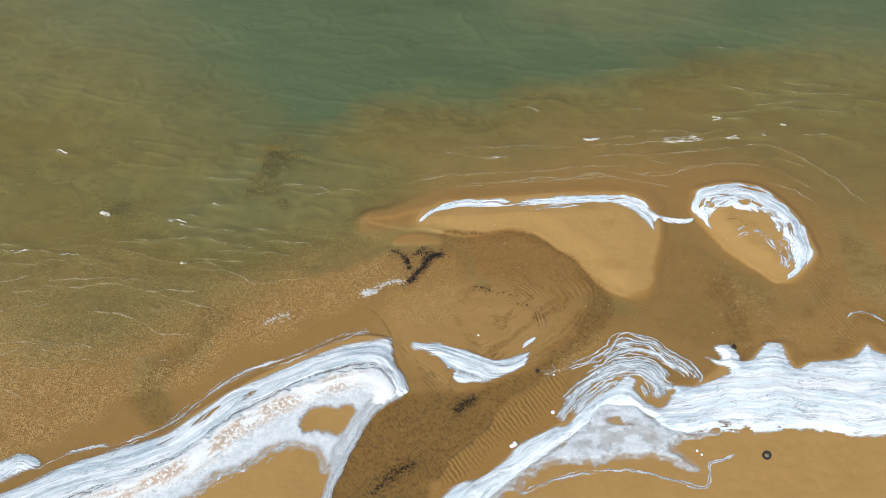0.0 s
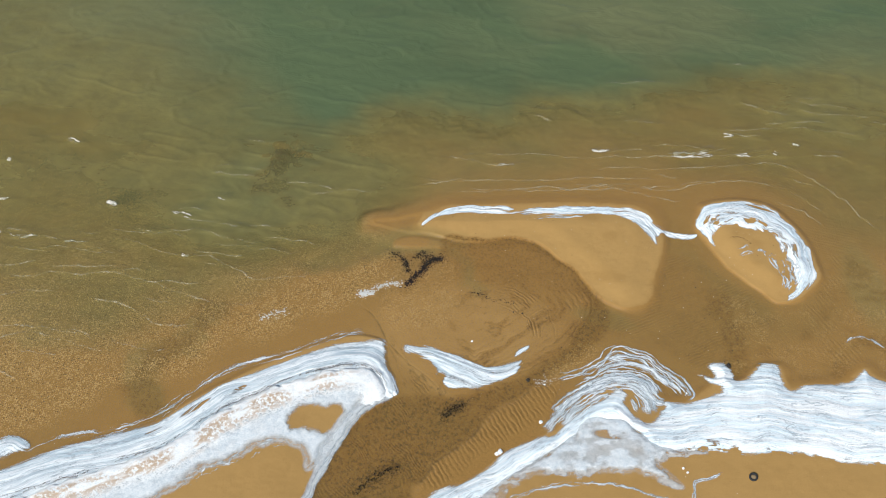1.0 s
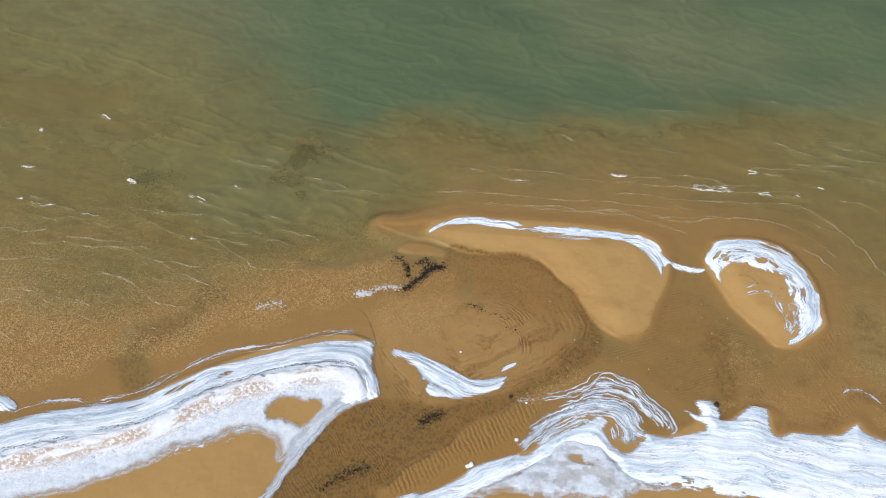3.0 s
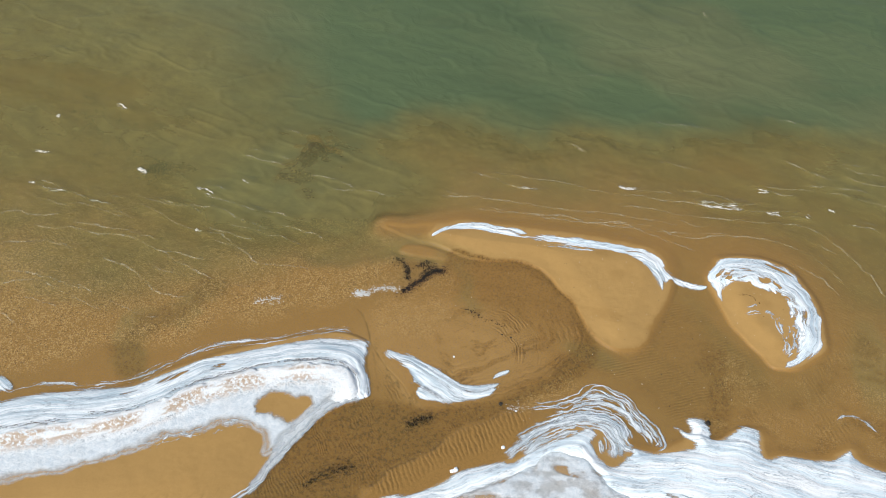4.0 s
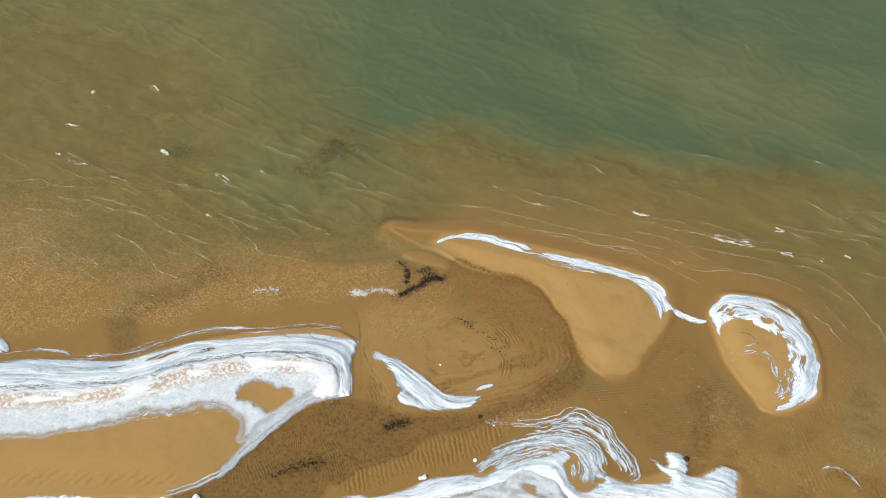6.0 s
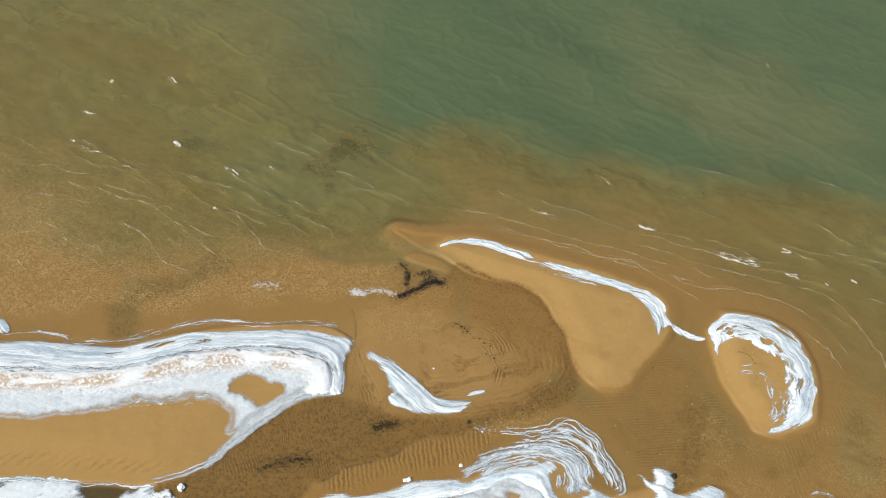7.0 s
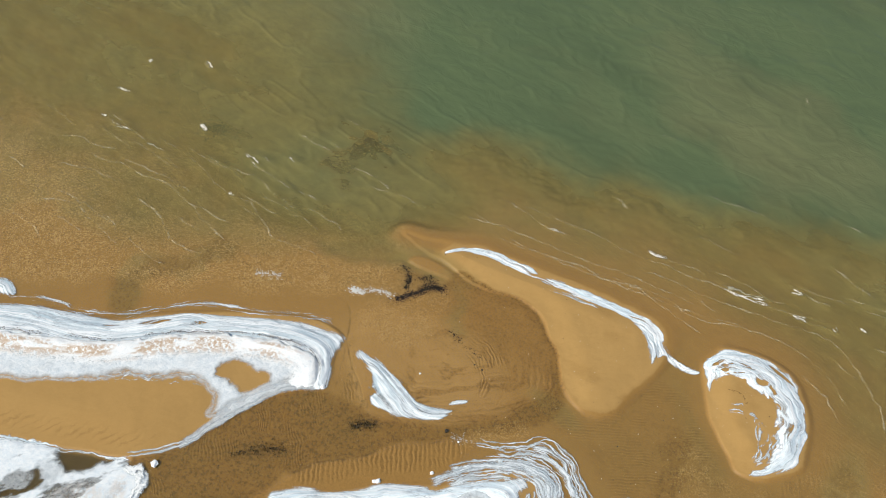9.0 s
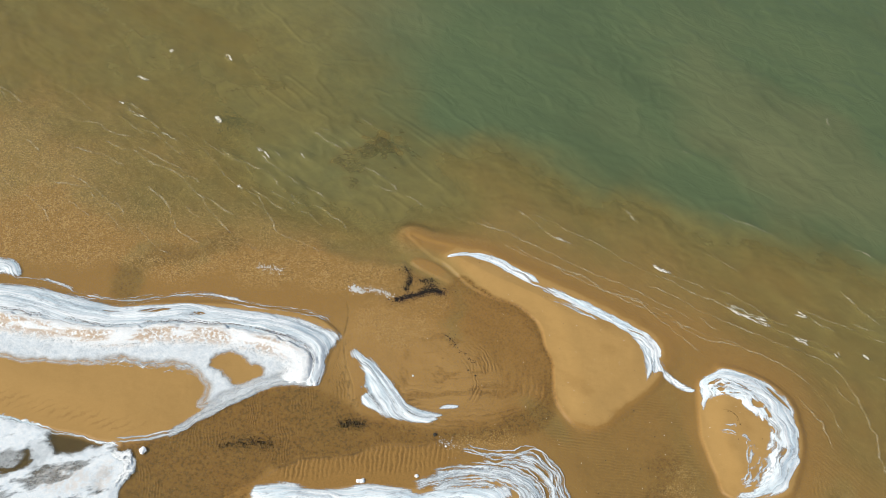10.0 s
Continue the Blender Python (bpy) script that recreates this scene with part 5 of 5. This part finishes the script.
def lathe(profile, turns):
    """Verts and faces of a closed profile of (radius, z) turned about z."""
    n = len(profile)
    verts = [(r * math.cos(2 * math.pi * k / turns), r * math.sin(2 * math.pi * k / turns), z) for k in range(turns) for r, z in profile]
    faces = [(k * n + j, ((k + 1) % turns) * n + j, ((k + 1) % turns) * n + (j + 1) % n, k * n + (j + 1) % n) for k in range(turns) for j in range(n)]
    return verts, faces


def blob(rng, size, flat=0.6, rings=5, around=9, rough=0.25):
    """A worn, uneven lump that stands on z = 0."""
    verts, faces = [(0, 0, size * flat * 0.95)], []
    for i in range(1, rings):
        a = 0.5 * math.pi * i / (rings - 1)
        for k in range(around):
            b = 2 * math.pi * k / around
            r = size * (1 + rough * (rng.random() - 0.5) * 2) * math.sin(a) ** 0.7
            verts.append((r * math.cos(b), r * math.sin(b), size * flat * math.cos(a) * (1 + 0.3 * rough * (rng.random() - 0.5)) - (0.04 if i == rings - 1 else 0)))
    for k in range(around):
        faces.append((0, 1 + k, 1 + (k + 1) % around))
        for i in range(rings - 2):
            p, q = 1 + i * around, 1 + (i + 1) * around
            faces.append((p + k, q + k, q + (k + 1) % around, p + (k + 1) % around))
    return verts, faces


def tyre(x, y):
    """A worn tyre lying flat, half full of snow and sand."""
    base = tagged(new("tyre"), "worn black rubber tyre lying flat on beach sand", "tyre")
    base.matrix_basis = pose(x, y, ground_z(x, y) - 0.03, 5, -4, 20) @ Matrix.Scale(0.68, 4)
    side = [(0.19, 0.02), (0.24, 0.0), (0.29, 0.01), (0.312, 0.03), (0.312, 0.16), (0.29, 0.185), (0.24, 0.195), (0.19, 0.175), (0.185, 0.15), (0.225, 0.15), (0.25, 0.10), (0.225, 0.045), (0.185, 0.045)]
    v, f = lathe(side, 40)
    mesh_thing("carcass", v, f, RUBBER, True, base)
    for k in range(28):
        a = 2 * math.pi * k / 28
        box = [(0.308 + dr, dy * 0.024, dz) for dr in (0, 0.014) for dy in (-1, 1) for dz in (0.035, 0.155)]
        faces = [(0, 1, 3, 2), (4, 6, 7, 5), (0, 4, 5, 1), (2, 3, 7, 6), (0, 2, 6, 4), (1, 5, 7, 3)]
        if k == 0:
            block = mesh_thing("tread_block", box, faces, RUBBER, False, base)
        else:
            block = block.copy()
            scene.collection.objects.link(block)
        block.matrix_basis = pose(0, 0, 0, 0, 0, math.degrees(a))
    rng = random.Random(4)
    v, f = blob(rng, 0.235, 0.40, 5, 20, 0.08)
    tagged(mesh_thing("slush_fill", v, f, SLUSH, True, base, pose(0.0, -0.02, 0.0)), "grey sandy slush lying inside the tyre")


tyre(*TYRE[0])

# ice blocks broken from the shelf
rng = random.Random(12)
for (x, y), size in zip(CHUNKS + CHUNKS_0, (0.20, 0.11, 0.14, 0.06, 0.14, 0.06, 0.10, 0.07, 0.06, 0.12, 0.11)):
    v, f = blob(rng, size, 0.75, 5, 10, 0.35)
    ob = mesh_thing("ice_block", v, f, SNOW, False)
    ob.matrix_basis = pose(x, y, max(ground_z(x, y), -0.02), 0, 0, rng.uniform(0, 360))
    tagged(ob, "small block of white ice broken from the shelf", "ice block", "ice blocks on the flats")
for (x, y), size in zip(STONES, (0.09, 0.06, 0.15, 0.05)):
    v, f = blob(rng, size, 0.6, 4, 8, 0.35)
    ob = mesh_thing("stone", v, f, STONE, False)
    ob.matrix_basis = pose(x, y, max(ground_z(x, y), -0.03), 0, 0, rng.uniform(0, 360))
    tagged(ob, "dark wet stone lying on the sand", "stone", "stones on the flats")


def scatter(name, label, spots, material, category, flat=0.35, around=6, rough=0.5, lie=None, lowest=-0.015, thin=0.5):
    """Many small lumps joined into one mesh; spots: x, y, size."""
    verts, faces = [], []
    r = random.Random(len(spots) * 7 + 3)
    xs, ys = np.array([s[0] for s in spots]), np.array([s[1] for s in spots])
    zs = np.maximum(height_at(xs, ys), lowest)
    for (x, y, size), z in zip(spots, zs):
        long, turn = r.uniform(thin, 2 * thin), r.uniform(0, math.pi) if lie is None else radians(lie) + r.gauss(0, 0.25)
        v, f = blob(r, size, flat, 3, around, rough)
        k = len(verts)
        for a, b, c in v:
            b *= long
            verts.append((x + a * math.cos(turn) - b * math.sin(turn), y + a * math.sin(turn) + b * math.cos(turn), z + c))
        faces += [tuple(k + i for i in q) for q in f]
    return tagged(mesh_thing(name, verts, faces, material, False), label, category, kind="stuff")


def along_line(line, width, count, small, large, seed, taper=0.5):
    """Spots crowded along a line, fewer and smaller away from it."""
    r = random.Random(seed)
    path = bend(line, False, 10)
    spots = []
    for _ in range(count):
        p = path[r.randrange(len(path))]
        d = abs(r.gauss(0, 0.45))
        a = r.uniform(0, 2 * math.pi)
        spots.append((p[0] + width * d * math.cos(a) + r.uniform(-0.1, 0.1), p[1] + width * d * math.sin(a), r.uniform(small, large) * (1 - taper * min(d, 1.0))))
    return spots


dark = "dark brown seaweed stranded in clumps on wet sand"
r = random.Random(31)
clumps = []
for k, (x, y) in enumerate(WEED_CLUMPS):
    much, wide = r.uniform(0.5, 1.2), r.uniform(0.06, 0.15)
    for _ in range(int(60 * much)):
        a, b = r.gauss(0, wide * 2.0), r.gauss(0, wide)
        clumps.append((x + 0.6 * a - 0.8 * b, y + 0.8 * a + 0.6 * b, r.uniform(0.012, 0.045)))
scatter("seaweed", dark, clumps + along_line(WEED, 0.42, 900, 0.012, 0.065, 1) + along_line(WEED_B, 0.32, 170, 0.012, 0.045, 2) + along_line(WEED + WEED_B, 1.0, 420, 0.008, 0.024, 3), WEED_LEAF, "seaweed", 0.25)
scatter("seaweed", "sparse dark seaweed scraps in the wet channel", along_line(WEED_D, 0.75, 420, 0.01, 0.035, 4), WEED_LEAF, "seaweed", 0.2, lie=-53, thin=0.25, lowest=0.002)
scatter("seaweed", "scattered dark seaweed strewn over channel ripples", along_line(WEED_E, 1.1, 460, 0.010, 0.045, 5), WEED_LEAF, "seaweed", 0.15, lie=-53, thin=0.16, lowest=0.002)
scatter("twig", "dark curved twig lying on the sand islet", along_line(TWIG, 0.03, 90, 0.012, 0.022, 16), WEED_LEAF, "twig", 0.5)
scatter("seaweed", "thin trail of dark seaweed bits on wet sand", along_line(WEED_F, 0.3, 110, 0.012, 0.05, 6), WEED_LEAF, "seaweed", 0.25)
scatter("eelgrass", "dark green eelgrass tufts in the shallow sea", along_line(GRASS_A, 4.5, 900, 0.012, 0.045, 9) + along_line(GRASS_B, 1.1, 420, 0.012, 0.055, 10), GRASS, "eelgrass", 0.3, lowest=-0.05)
scatter("eelgrass", "dark patch of eelgrass under murky shallow water", along_line(DARK_FAR, 1.7, 1500, 0.02, 0.07, 14), GRASS, "eelgrass", 0.2, lowest=-0.17)
scatter("ice_scraps", "scraps of grey ice strewn beside the seaweed", along_line(WEED_C, 0.40, 200, 0.012, 0.07, 7) + along_line(WEED_C[:2], 0.35, 70, 0.03, 0.11, 12) + along_line(SCRAPS, 0.5, 130, 0.01, 0.05, 8) + along_line([(5.95, -7.35), (6.4, -7.15), (6.85, -7.0)], 0.5, 70, 0.01, 0.035, 11), SCRAP, "ice", 0.25, lie=15)
r = random.Random(21)
spots = []
loops = [(bend(BAR_SAND, True, 4), 40), (bend(ISLAND, True, 4), 30), (bend(DELTA, True, 4), 16), (bend(POOL, True, 4), 18), (bend(EAST_BEACH, True, 4), 40)]
for loop, count in loops:
    lo, hi = loop.min(0), loop.max(0)
    px = np.array([[r.uniform(lo[0], hi[0]), r.uniform(max(lo[1], -15), hi[1])] for _ in range(count * 2)])
    for p in px[inside(loop, px[:, 0], px[:, 1]) > 0.1][:count]:
        spots.append((p[0], p[1], r.uniform(0.012, 0.03)))
scatter("shell_fragments", "pale shell fragments scattered over the sand", spots, SHELL, "shells")

pebbles = []
for loop, count in loops:
    lo, hi = loop.min(0), loop.max(0)
    px = np.array([[r.uniform(lo[0], hi[0]), r.uniform(max(lo[1], -15), hi[1])] for _ in range(count * 2)])
    for p in px[inside(loop, px[:, 0], px[:, 1]) > 0.1][:count // 2 + 6]:
        pebbles.append((p[0], p[1], r.uniform(0.012, 0.035)))
scatter("pebbles", "small dark pebbles scattered over the sand", pebbles, STONE, "pebbles")

# white foam on breaking crests; elsewhere pale lines painted for focused sunlight
def foam_light_line(line, white, k):
    p = np.array(line)
    step = 0.05
    lo, hi = p.min(0) - 0.5, p.max(0) + 0.5
    xs, ys = np.arange(lo[0], hi[0], step), np.arange(lo[1], hi[1], step)
    x, y = np.meshgrid(xs, ys)
    strands = [(0.0, 1.1), (0.11, 0.6)] if white else [(0.0, 1.0)]
    h, cover, u, v, dirt, rough = ribbons(line, strands, 0.085 if white else 0.05, 0.015, 0.75 if white else 0.5, 700 + 5 * k, 0.10)(x, y)
    keep = (cover[:-1, :-1] > 0) | (cover[1:, 1:] > 0)
    ob = sheet("crest_foam_and_light", xs, ys, 0.05 + np.maximum(h, 0.0), FOAM if white else CREST_LIGHT, {"cover": cover}, keep)
    tagged(ob, "white foam on a small breaking wave" if white else "thin pale line painted for sunlight focused by a wave crest", "foam", "foam on the wave crests", "stuff")


for k, (line, white) in enumerate(WAVE_LINES):
    foam_light_line(line, white, k)
